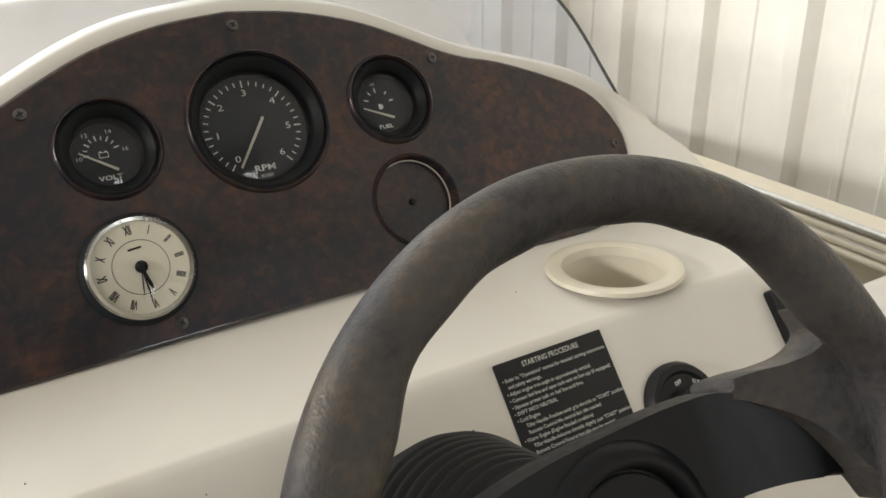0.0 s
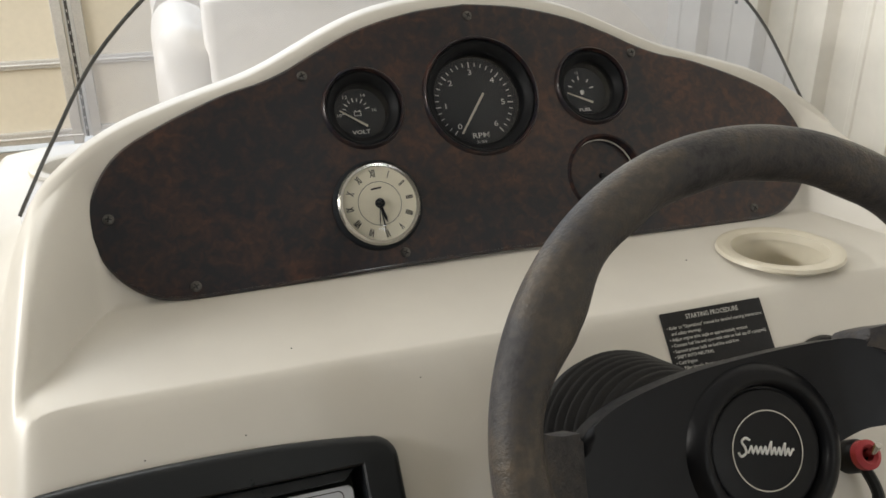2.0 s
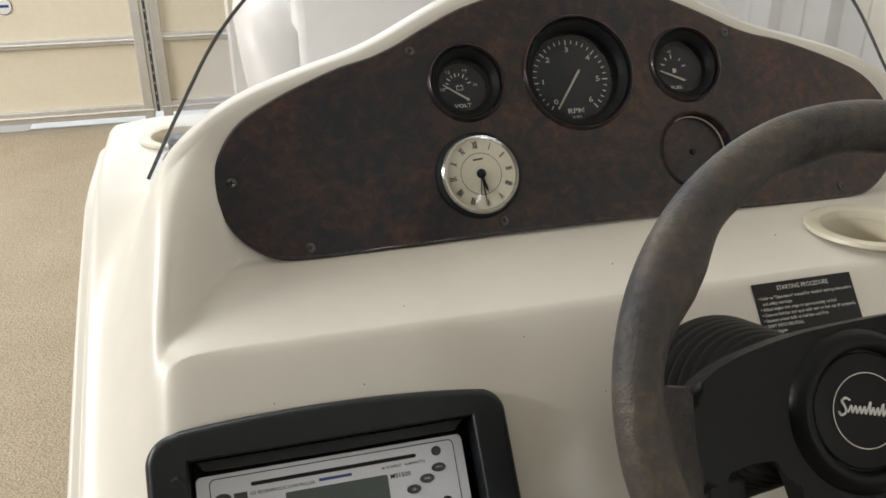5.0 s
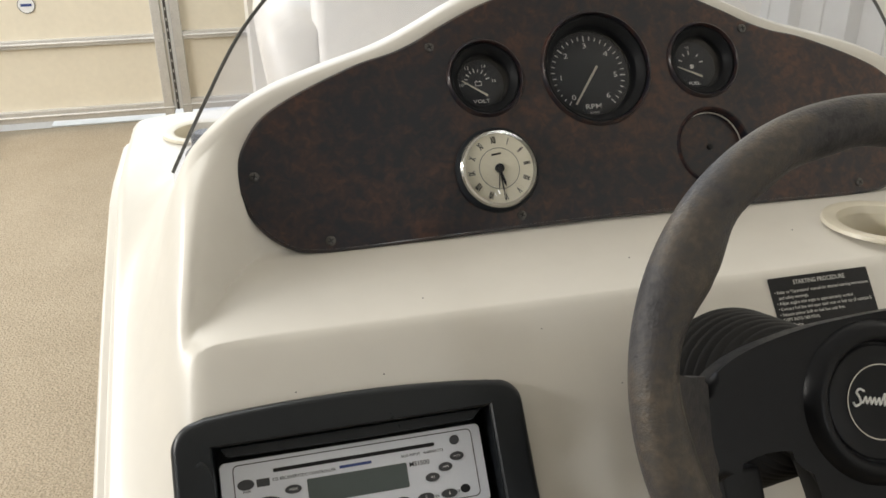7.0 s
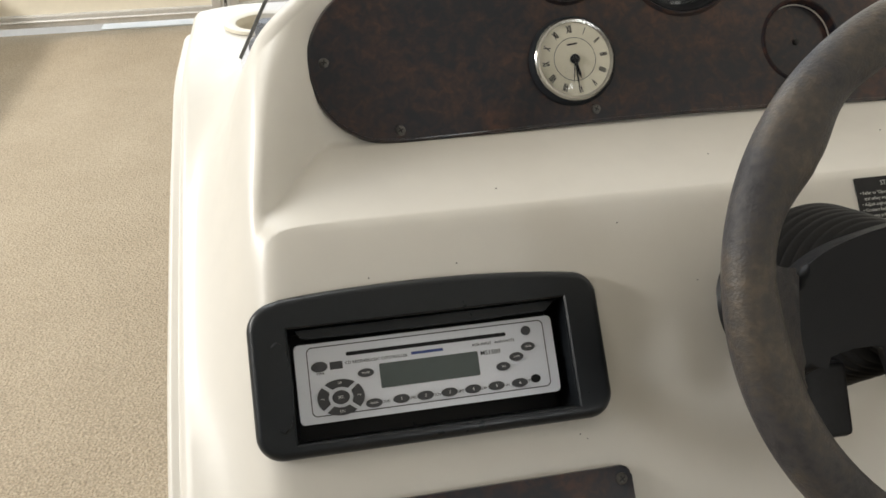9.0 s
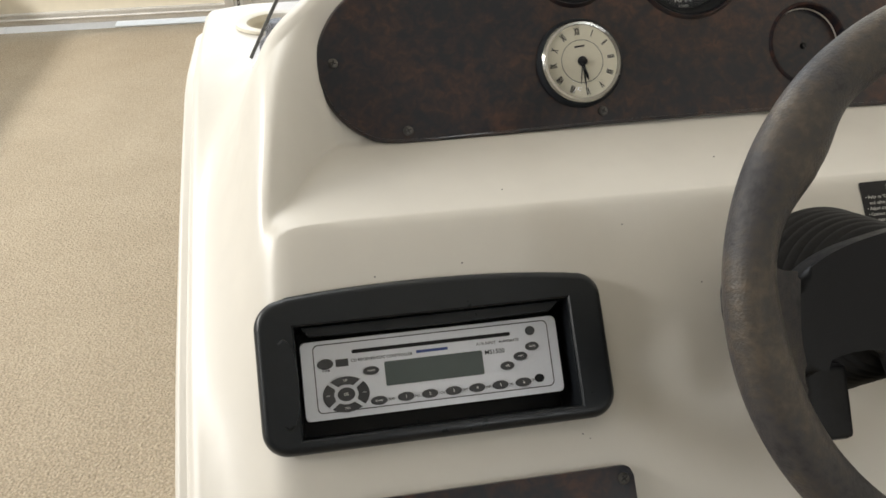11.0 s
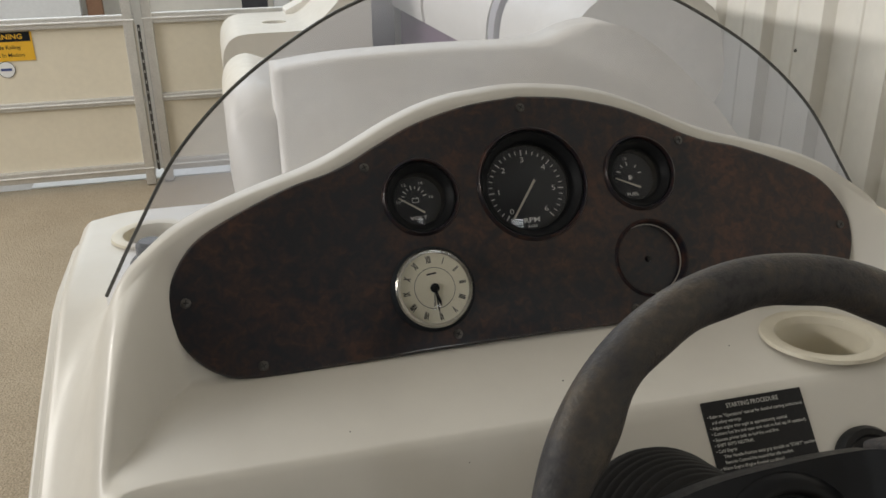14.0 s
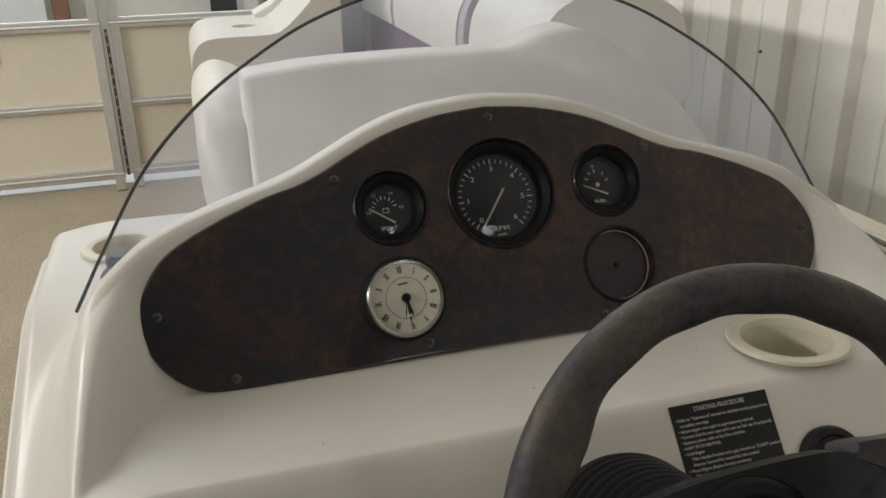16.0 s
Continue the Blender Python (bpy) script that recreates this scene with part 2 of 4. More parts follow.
# ---- building helpers ----
def mesh_of(bm, name, material, smooth=False):
    me = bpy.data.meshes.new(name)
    bmesh.ops.recalc_face_normals(bm, faces=bm.faces)
    bm.to_mesh(me)
    bm.free()
    for m in (material if isinstance(material, (list, tuple)) else [material]):
        me.materials.append(m)
    if smooth:
        me.shade_smooth()
        me.set_sharp_from_angle(angle=radians(smooth if smooth is not True else 40))
    return me


def part(name, bm, material, parent, label="", smooth=40, at=None):
    ob = new(name, mesh_of(bm, name, material, smooth))
    ob.parent = parent
    if at is not None:
        ob.matrix_local = at
    if smooth and smooth < 100:
        even_normals(ob)
    return tagged(ob, label)


def even_normals(ob):
    """Keeps large flat faces flat beside rounded edges."""
    mod = ob.modifiers.new("even_normals", "WEIGHTED_NORMAL")
    mod.mode, mod.weight, mod.keep_sharp = "FACE_AREA", 60, True


def thing(name, m, label, category, group="", kind=""):
    ob = new(name)
    ob.empty_display_size = 0.02
    ob.matrix_world = m
    return tagged(ob, label, category, group, kind)


def box(x0, x1, y0, y1, z0, z1, bevel=0.0, seg=2, bm=None):
    own = bmesh.new()
    v = bmesh.ops.create_cube(own, size=1)["verts"]
    for p in v:
        p.co = ((x0 + x1) / 2 + p.co.x * (x1 - x0), (y0 + y1) / 2 + p.co.y * (y1 - y0), (z0 + z1) / 2 + p.co.z * (z1 - z0))
    if bevel:
        bmesh.ops.bevel(own, geom=own.edges[:], offset=bevel, segments=seg, affect="EDGES", profile=0.5)
    return join(bm, own)


def join(bm, own):
    if bm is None:
        return own
    me = bpy.data.meshes.new("tmp")
    own.to_mesh(me)
    own.free()
    bm.from_mesh(me)
    bpy.data.meshes.remove(me)
    return bm


def lathe(profile, n=48, cx=0.0, cy=0.0, bm=None, close=False):
    """Turns (radius, z) pairs about the local z axis."""
    own = bmesh.new()
    rings = []
    for r, z in profile:
        if r < 1e-6:
            rings.append([own.verts.new((cx, cy, z))])
        else:
            rings.append([own.verts.new((cx + r * math.cos(2 * math.pi * k / n), cy + r * math.sin(2 * math.pi * k / n), z)) for k in range(n)])
    pairs = list(zip(rings, rings[1:])) + ([(rings[-1], rings[0])] if close else [])
    for a, b in pairs:
        for k in range(n):
            q = [a[k % len(a)], a[(k + 1) % len(a)], b[(k + 1) % len(b)], b[k % len(b)]]
            q = list(dict.fromkeys(q))
            if len(q) > 2:
                own.faces.new(q)
    return join(bm, own)


def slab(points, z0, z1, bevel=0.0, seg=2, bm=None):
    """A plate with the outline points (x, y), from z0 up to z1; bevel rounds its upper rim."""
    own = bmesh.new()
    lo = [own.verts.new((x, y, z0)) for x, y in points]
    hi = [own.verts.new((x, y, z1)) for x, y in points]
    n = len(points)
    own.faces.new(lo[::-1])
    top = own.faces.new(hi)
    for k in range(n):
        own.faces.new((lo[k], lo[(k + 1) % n], hi[(k + 1) % n], hi[k]))
    if bevel:
        bmesh.ops.bevel(own, geom=list(top.edges), offset=bevel, segments=seg, affect="EDGES", profile=0.5)
    return join(bm, own)


def rounded(x0, x1, y0, y1, r, n=6):
    out = []
    for cx, cy, a in ((x1 - r, y1 - r, 0), (x0 + r, y1 - r, 90), (x0 + r, y0 + r, 180), (x1 - r, y0 + r, 270)):
        out += [(cx + r * math.cos(radians(a + 90 * k / n)), cy + r * math.sin(radians(a + 90 * k / n))) for k in range(n + 1)]
    return out


def ellipse(cx, cy, rx, ry, n=28):
    return [(cx + rx * math.cos(2 * math.pi * k / n), cy + ry * math.sin(2 * math.pi * k / n)) for k in range(n)]


def smooth_line(points, n=8):
    """A Catmull-Rom line through the points, n steps a piece."""
    p = [points[0], *points, points[-1]]
    out = []
    for i in range(1, len(p) - 2):
        a, b, c, d = (np.array(q, float) for q in p[i - 1 : i + 3])
        for k in range(n):
            t = k / n
            out.append(tuple(0.5 * (2 * b + (c - a) * t + (2 * a - 5 * b + 4 * c - d) * t * t + (3 * b - a - 3 * c + d) * t**3)))
    return out + [tuple(points[-1])]


def tube(line, r, n=10, bm=None, closed=False, radii=None):
    """A round bar along a line of 3D points."""
    own = bmesh.new()
    pts = [Vector(p) for p in line]
    rings = []
    for i, p in enumerate(pts):
        a, b = pts[i - 1 if (i or closed) else 0], pts[(i + 1) % len(pts) if (closed or i + 1 < len(pts)) else i]
        d = (b - a).normalized()
        u = d.cross(Vector((0.13, 0.21, 0.97))).normalized()
        w = d.cross(u)
        rr = radii[i] if radii else r
        rings.append([own.verts.new(p + rr * (math.cos(2 * math.pi * k / n) * u + math.sin(2 * math.pi * k / n) * w)) for k in range(n)])
    m = len(rings)
    for i in range(m if closed else m - 1):
        a, b = rings[i], rings[(i + 1) % m]
        for k in range(n):
            own.faces.new((a[k], a[(k + 1) % n], b[(k + 1) % n], b[k]))
    if not closed:
        own.faces.new(rings[0][::-1])
        own.faces.new(rings[-1])
    return join(bm, own)


def words(text, size, x=0.0, y=0.0, z=0.0, align="CENTER", turn=0.0, bm=None, squash=1.0, bold=0.0):
    """Lettering as flat mesh in the local xy plane; size is the capitals' height."""
    cu = bpy.data.curves.new("tmp", "FONT")
    cu.body, cu.size, cu.align_x, cu.align_y, cu.offset = text, size * 1.4, align, "CENTER", bold
    cu.resolution_u = 2
    ob = bpy.data.objects.new("tmp", cu)
    me = ob.to_mesh()
    own = bmesh.new()
    own.from_mesh(me)
    ob.to_mesh_clear()
    bpy.data.objects.remove(ob)
    bpy.data.curves.remove(cu)
    own.transform(pose(x, y, z, 0, 0, turn) @ Matrix.Diagonal((squash, 1, 1, 1)))
    return join(bm, own)


def carve(name, bm, cutters, material, parent, smooth=40, label="", transform=None):
    """A part with the cutters (closed meshes) taken out of it."""
    ob = new(name, mesh_of(bm, name, material, False))
    tools = []
    for c in cutters:
        t = new("tmp", mesh_of(c, "tmp", material))
        mod = ob.modifiers.new("cut", "BOOLEAN")
        mod.operation, mod.solver, mod.object = "DIFFERENCE", "EXACT", t
        tools.append(t)
    bpy.context.view_layer.update()
    me = bpy.data.meshes.new_from_object(ob.evaluated_get(bpy.context.evaluated_depsgraph_get()))
    ob.modifiers.clear()
    old = ob.data
    ob.data = me
    me.name = name
    bpy.data.meshes.remove(old)
    for t in tools:
        d = t.data
        bpy.data.objects.remove(t)
        bpy.data.meshes.remove(d)
    if smooth:
        me.shade_smooth()
        me.set_sharp_from_angle(angle=radians(smooth))
        even_normals(ob)
    ob.parent = parent
    return tagged(ob, label)


def frame_at(origin, right, up):
    r, u = Vector(right).normalized(), Vector(up).normalized()
    n = r.cross(u)
    return Matrix.Translation(origin) @ Matrix((r, u, n)).transposed().to_4x4()


# the dash panel's plane, the sloping fascia's plane and the wheel's plane: x to starboard, y up the slope, z out of it
DASH = frame_at((0, 0.0082, 0.9153), (1, 0, 0), (0, 0.5, 0.866))
FACE = frame_at((0, -0.228, 0.722), (1, 0, 0), (0, 0.65, 0.76))
WHEEL = frame_at((0.0196, -0.4497, 0.7695), (0.9993, -0.03749, -0.0002), (0.01987, 0.52496, 0.8509))
COLUMN = frame_at((0.018, -0.455, 0.772), (0.99928, -0.03782, 0), (0.02167, 0.57258, 0.81957))


# ---- the setting: deck, shed floor, shed walls and roof ----
def setting(name, bm, material, label, category, smooth=False):
    ob = new(name, mesh_of(bm, name, material, smooth))
    return tagged(ob, label, category, kind="structure")


setting("floor", box(-1.95, 0.80, -2.6, 2.98, -0.05, 0.0), CARPET, "worn beige marine carpet on the boat deck", "carpet")
setting("ground", box(-9, 1.6, -6, 7, -0.75, -0.62), CONCRETE, "grey concrete floor of the shed", "floor")


def ribbed(length, height, depth, pitch):
    """Trapezoid-ribbed steel sheet with small stiffening folds in the pans, standing along local x."""
    bm = bmesh.new()
    line, x = [], 0.0
    while x < length:
        for dx, d in ((0, 0), (0.068, 0), (0.072, 0.003), (0.086, 0.003), (0.09, 0), (pitch - 0.070, 0), (pitch - 0.052, depth), (pitch - 0.018, depth)):
            line.append((x + dx, d))
        x += pitch
    line += [(line[-1][0], -0.05), (0, -0.05)]
    lo = [bm.verts.new((a, d, 0)) for a, d in line]
    hi = [bm.verts.new((a, d, height)) for a, d in line]
    n = len(line)
    for k in range(n):
        bm.faces.new((lo[k], lo[(k + 1) % n], hi[(k + 1) % n], hi[k]))
    return bm


wall = ribbed(9.6, 4.2, 0.024, 0.229)
wall.transform(Matrix.Translation((1.14, -4.2, -0.62)) @ pose(0, 0, 0, 0, 0, 90))
setting("wall_starboard", wall, SHEET, "cream ribbed steel shed wall", "wall", 30)
wall = ribbed(10.2, 4.2, 0.024, 0.229)
wall.transform(Matrix.Translation((-9.0, 5.35, -0.62)))
setting("wall_front", wall, SHEET, "cream ribbed steel shed wall at the far end", "wall", 30)
# Back wall out of view, in dark grey so less light bounces forward.
wall = ribbed(10.2, 4.2, 0.024, 0.229)
wall.transform(Matrix.Translation((-9.0, -4.25, -0.62)))
setting("wall_back_unseen", wall, CONCRETE, "unseen ribbed back wall, dark grey to cut bounced light", "wall", 30)
glow = bpy.data.materials.new("daylit_window")
glow.use_nodes = True
glow.node_tree.nodes["Principled BSDF"].inputs["Emission Color"].default_value = (0.93, 0.97, 1.0, 1)
glow.node_tree.nodes["Principled BSDF"].inputs["Emission Strength"].default_value = 15.0
setting("window_1", box(0.45, 0.95, -4.215, -4.20, 1.85, 2.50), glow, "bright daylit window in the back shed wall", "window")
setting("ceiling", box(-9, 1.3, -4.4, 5.5, 3.55, 3.6), SHEET, "pale steel shed roof underside", "ceiling")


# ---- the boat's rail fences ----
def fence_run(name, m, length, label, posts, mid=True, group="boat rails"):
    """Top, middle and bottom rails, posts and sheet infill, standing along local x with its inner face to -y."""
    t = thing(name, m, label, "railing", group)
    for nm, z0, z1, dep in (("top_rail", 0.660, 0.703, 0.030), ("mid_rail", 0.345, 0.379, 0.024), ("bottom_rail", 0.050, 0.098, 0.030)):
        bm = box(0.0, length, -dep, 0.0, z0, z1, 0.006)
        part(nm, bm, ALU, t)
        bead = tube([(0.0, -dep - 0.001, (z0 + z1) / 2), (length, -dep - 0.001, (z0 + z1) / 2)], 0.005, 8)
        part("rail_bead", bead, ALU, t)
    part("infill_sheet", box(0.0, length, -0.006, -0.001, 0.07, 0.67), FENCE, t, "beige painted aluminium sheet")
    for p in posts:
        part("post", box(p - 0.019, p + 0.019, -0.034, 0.002, 0.004, 0.82 if name != "side_fence" else 0.66, 0.004), ALU, t)
    return t


fence_run("gate", pose(-1.86, 2.92, 0), 1.275, "beige sheet railing gate with aluminium frame and closed hinge", [0.02, 1.252])
g = fence_run("front_fence", pose(-0.555, 2.95, 0), 1.29, "beige sheet boat railing with aluminium rails", [0.019, 1.27])
hinge = thing("piano_hinge", pose(-0.572, 2.915, 0), "long dark piano hinge between the gate and railing posts", "hinge")
part("hinge_strip", box(-0.0055, 0.0055, -0.006, 0.004, 0.06, 0.66, 0.002), HINGE, hinge)
for k in range(14):
    part("knuckle", box(-0.0022, 0.0022, -0.0075, -0.005, 0.09 + 0.042 * k, 0.102 + 0.042 * k, 0.0008), ALU, hinge)
fence_run("side_fence", pose(0.742, 2.95, 0.0, 0, 0, -90) @ Matrix.Diagonal((1, 1, 0.885, 1)), 5.2, "beige sheet side railing with ribbed aluminium top rail", [0.02, 1.3, 2.4, 3.6, 5.0])
cap = thing("rail_cap", pose(0.705, 0, 0.618), "pale ribbed gunwale cap lying along the side railing", "trim", kind="structure")
for k in range(3):
    part("flute", tube([(0.005, -2.3, -0.008 - 0.0122 * k), (0.005, 2.9, -0.008 - 0.0122 * k)], 0.0062, 12), FENCE, cap)
part("cap_board", box(0.0, 0.046, -2.3, 2.9, 0.0, 0.010, 0.003), FENCE, cap)
part("edge_bead", tube([(0.003, -2.3, 0.006), (0.003, 2.9, 0.006)], 0.0050, 10), ALU, cap)
# Out of view; height scaled so its shadow edge falls right on the carpet.
fence_run("port_shadow_fence", pose(-1.88, 1.30, 0, 0, 0, 90) @ Matrix.Diagonal((1, 1, 0.72, 1)), 1.6, "unseen beige sheet port railing added for its shadow on the carpet", [0.02, 1.58])


# ---- the helm console ----
console = thing("helm_console", pose(0, 0, 0), "cream gelcoat boat helm console with arched cowl", "console")
CREST = ((0, 0.0245), (0.075, 0.0165), (0.12, 0.001), (0.167, -0.0235), (0.2, -0.0395), (0.25, -0.0535), (0.31, -0.074), (0.35, -0.099), (0.385, -0.135), (0.5, -0.16))


def crest(a):
    xs, ys = zip(*CREST)
    return float(np.interp(a, xs, ys))


def soft_crest(a):
    return sum(crest(abs(a + d)) for d in (-0.02, -0.01, 0, 0.01, 0.02)) / 5


def dash_point(s, off):
    return np.array([s * 0.5 - off * 0.866, 0.92 + s * 0.866 + off * 0.5])


RIDGE = np.array([-0.228, 0.722])
LEDGE = 0.738


def side_height(y):
    """Height of the flat strip along the console's side, falling towards the helm."""
    return float(np.interp(y, (-0.47, -0.30, -0.21, -0.15, -0.06, 0.04, 0.11, 0.18), (0.448, 0.566, 0.614, 0.640, 0.675, 0.714, 0.733, LEDGE)))


def section(a):
    """The console's outline (y, z) at the distance a from its middle line, from the front foot over the cowl to the back foot."""
    s = soft_crest(min(a, 0.385))
    t = min(max((a - 0.322) / 0.056, 0.0), 1.0) ** 1.5
    joint = dash_point(-0.2165, -0.008) * (1 - t) + (RIDGE + np.array([0.010, 0.0])) * t
    wing = min(max((a - 0.325) / 0.055, 0.0), 1.0)
    lip, top = dash_point(s - 0.012, -0.005), dash_point(s, -0.010)
    mid = (joint + lip) / 2 + np.array([-0.020, 0.018]) * wing**2
    q1, q3 = joint + (mid - joint) * 0.5 + np.array([-0.006, 0.010]) * wing, mid + (lip - mid) * 0.5 + np.array([-0.008, 0.008]) * wing
    ledge = LEDGE
    back = np.array([top[0] + 0.026, max(min(top[1] - 0.012, 0.95), ledge)])
    low = np.array([max(0.045, top[0] + 0.034), ledge])
    face = lambda v: RIDGE + v * np.array([-0.65, -0.76])
    pts = [(-0.41, 0.0), (-0.41, 0.12), (-0.43, 0.40), tuple(face(0.335)), tuple(face(0.32)), tuple(face(0.24)), tuple(face(0.16)), tuple(face(0.08)), tuple(face(0.014)), tuple(face(0.005) + np.array([0.0012, -0.0006])),
           tuple(RIDGE * 0.98 + joint * 0.02), tuple(RIDGE * 0.945 + joint * 0.055), tuple(RIDGE * 0.5 + joint * 0.5), tuple(joint * 0.93 + RIDGE * 0.07), tuple(joint),
           tuple(joint + (mid - joint) * 0.08), tuple(q1), tuple(mid), tuple(q3), tuple(lip - (lip - mid) * 0.05), tuple(lip), tuple((lip * 0.5 + top * 0.5) + np.array([-0.0015, 0.003])), tuple(top), tuple(top + np.array([0.010, 0.0015])),
           tuple(back), tuple(back * 0.5 + low * 0.5), tuple(low), (0.12, ledge), (0.22, ledge), (0.345, ledge), (0.358, ledge - 0.004), (0.364, ledge - 0.018), (0.370, 0.40), (0.38, 0.0)]
    return np.array(pts)


def console_shell():
    bm = bmesh.new()
    inner = list(np.linspace(0, 0.30, 31)) + list(np.linspace(0.306, 0.382, 14))
    stations = []
    for a in inner:
        stations.append((a, section(a)))
    # the rounded shoulder: share of the fall to the side strip, and the drop below it
    steps = ((0.386, 0.01, 0), (0.389, 0.035, 0), (0.392, 0.08, 0), (0.395, 0.15, 0), (0.398, 0.24, 0), (0.402, 0.38, 0), (0.406, 0.54, 0), (0.411, 0.70, 0), (0.416, 0.82, 0), (0.422, 0.90, 0), (0.428, 0.95, 0), (0.434, 0.985, 0), (0.440, 1, 0), (0.4445, 1, 0.002), (0.4485, 1, 0.006), (0.4510, 1, 0.013), (0.4520, 1, 0.020), (0.4535, 1, 0.0215), (0.4580, 1, 0.0215), (0.4612, 1, 0.0235), (0.4630, 1, 0.030))
    edge = section(0.386)
    n = len(edge)
    for a, g, drop in steps:
        shrunk = edge.copy()
        wide_a = a + 0.008 * min(1.0, max(0.0, (a - 0.405) / 0.03))
        pull = 0.085 - math.sqrt(0.085**2 - max(0.0, wide_a - 0.388) ** 2)
        for i, (y, z) in enumerate(edge):
            if i < 3:
                d = (0.05 * g + drop, 0.0)
            elif i < 28:
                d = (0.0, min(0.0, side_height(y) - z) * g - drop)
            else:
                d = (-pull, -drop * (i < 32))
            shrunk[i] = (y + d[0], z + d[1])
        stations.append((wide_a, shrunk))
    grid = np.array([np.column_stack([np.full(n, st[0]), st[1]]) for st in stations])
    first, last = next(i for i, st in enumerate(stations) if st[0] > 0.339), next(i for i, st in enumerate(stations) if st[0] > 0.4430)
    for _ in range(16):
        blur = grid.copy()
        blur[first:last] = 0.25 * grid[first - 1 : last - 1] + 0.5 * grid[first:last] + 0.25 * grid[first + 1 : last + 1]
        wide = next(i for i, st in enumerate(stations) if st[0] > 0.383)
        blur[wide:, 8:27, 1:] = 0.2 * blur[wide:, 7:26, 1:] + 0.6 * blur[wide:, 8:27, 1:] + 0.2 * blur[wide:, 9:28, 1:]
        grid = blur
    cols = []
    for sgn in (-1, 1):
        side = [[(sgn * x, y, z) for x, y, z in col] for col in grid]
        cols = side[::-1] + cols if sgn < 0 else cols[:-1] + side
    rings = [[bm.verts.new(p) for p in c] for c in cols]
    n = len(rings[0])
    for a, b in zip(rings, rings[1:]):
        for k in range(n):
            bm.faces.new((a[k], a[(k + 1) % n], b[(k + 1) % n], b[k]))
    bm.faces.new(rings[0])
    bm.faces.new(rings[-1][::-1])
    bmesh.ops.remove_doubles(bm, verts=bm.verts[:], dist=1e-5)
    return bm


def drum(r, z0, z1, cx, cy, m, n=48):
    bm = lathe([(0, z0), (r, z0), (r, z1), (0, z1)], n, cx, cy)
    bm.transform(m)
    return bm


GAUGES = {"volt": (-0.1066, -0.0775, 0.0335), "tach": (0.0020, -0.0752, 0.0520), "fuel": (0.1120, -0.0745, 0.0345), "hole": (0.1100, -0.1585, 0.0355)}
CLOCK = (-0.1075, -0.1625)
CUP_R, CUP_L = (0.2365, -0.1755, 0.7265), (-0.370, 0.245, LEDGE)
cuts = [drum(r - 0.002, -0.06, 0.02, x, y, DASH) for x, y, r in GAUGES.values()]
pocket = box(-0.377, -0.169, -0.155, -0.066, -0.05, 0.02)
pocket.transform(FACE)
cuts.append(pocket)
cuts.append(drum(0.0435, -0.10, 0.05, CUP_R[0], CUP_R[1], pose(0, 0, CUP_R[2])))
cuts.append(drum(0.036, -0.09, 0.05, CUP_L[0], CUP_L[1], pose(0, 0, CUP_L[2])))
carve("shell", console_shell(), cuts, GELCOAT, console, 62)

spots = bmesh.new()
for x, v, r in ((-0.2455, 0.0372, 0.0006), (-0.0647, 0.0699, 0.0005), (-0.1735, 0.1696, 0.0006), (-0.1685, 0.1734, 0.0005), (-0.31, 0.041, 0.0006), (0.05, 0.04, 0.0006), (-0.12, 0.02, 0.0005)):
    own = slab(ellipse(x, -v, r, r * 0.8, 8), -0.0002, 0.0004)
    own.transform(FACE)
    join(spots, own)
for x, y, r in ((-0.205, -0.205, 0.0005), (0.147, -0.165, 0.0006), (-0.02, -0.18, 0.0006)):
    own = slab(ellipse(x, y, r, r * 0.7, 8), 0.0, 0.0005)
    own.transform(pose(0, 0, 0.7265))
    join(spots, own)
tagged(part("dirt_specks", spots, DIAL, console, "tiny dark dirt specks"), kind="stuff")


def cup_holder(m, r, depth, label):
    t = thing("cup_holder", m, label, "cup holder", "cup holders")
    part("rim", lathe([(r, -0.004), (r + 0.0125, 0.0010), (r + 0.0115, 0.0042), (r + 0.006, 0.0055), (r - 0.001, 0.0035), (r - 0.0025, -0.004)], 64, close=True), GELRING, t)
    part("well", lathe([(r - 0.0012, 0.0), (r - 0.005, -depth), (0, -depth), (0, -depth - 0.002), (r - 0.003, -depth - 0.002), (r + 0.0002, -0.001)], 64), GELRING, t)
    return t


cup_holder(pose(*CUP_R, -3, 0, 0), 0.0430, 0.075, "cream plastic cup holder set into the console shelf")
cup_holder(pose(*CUP_L), 0.0355, 0.07, "cream plastic cup holder in the console's port ledge")

# ---- the burl dash panel ----
HALF = ((0, 0.0085), (0.05, 0.0035), (0.10, -0.0095), (0.14, -0.0275), (0.165, -0.0405), (0.19, -0.0505), (0.225, -0.0600), (0.28, -0.0830), (0.312, -0.1035), (0.3305, -0.1340), (0.3325, -0.1600), (0.322, -0.1880), (0.300, -0.2090), (0.272, -0.2165), (0.20, -0.2165), (0.10, -0.2145), (0, -0.2135))
half = smooth_line(HALF, 6)
outline = [(x, y) for x, y in half] + [(-x, y) for x, y in half[-2:0:-1]]
dash = thing("dash_panel", DASH, "dark burl laminate instrument panel screwed to the console", "dashboard")
holes = [drum(r, -0.03, 0.03, x, y, Matrix()) for x, y, r in GAUGES.values()]
carve("burl_board", slab(outline, 0.0015, 0.0095, 0.0028, 5), holes, BURL, dash, 0)
part("edge_bead", tube([(x * 1.0, y, 0.0058) for x, y in outline], 0.0030, 10, closed=True), BURL_EDGE, dash, "rounded glossy edge", 180)
x, y, r = GAUGES["hole"]
part("blank_disc", lathe([(r + 0.001, 0.0015), (0.003, 0.0015), (0.0025, 0.0025), (0, 0.0025)], 48, x, y), BURL, dash)
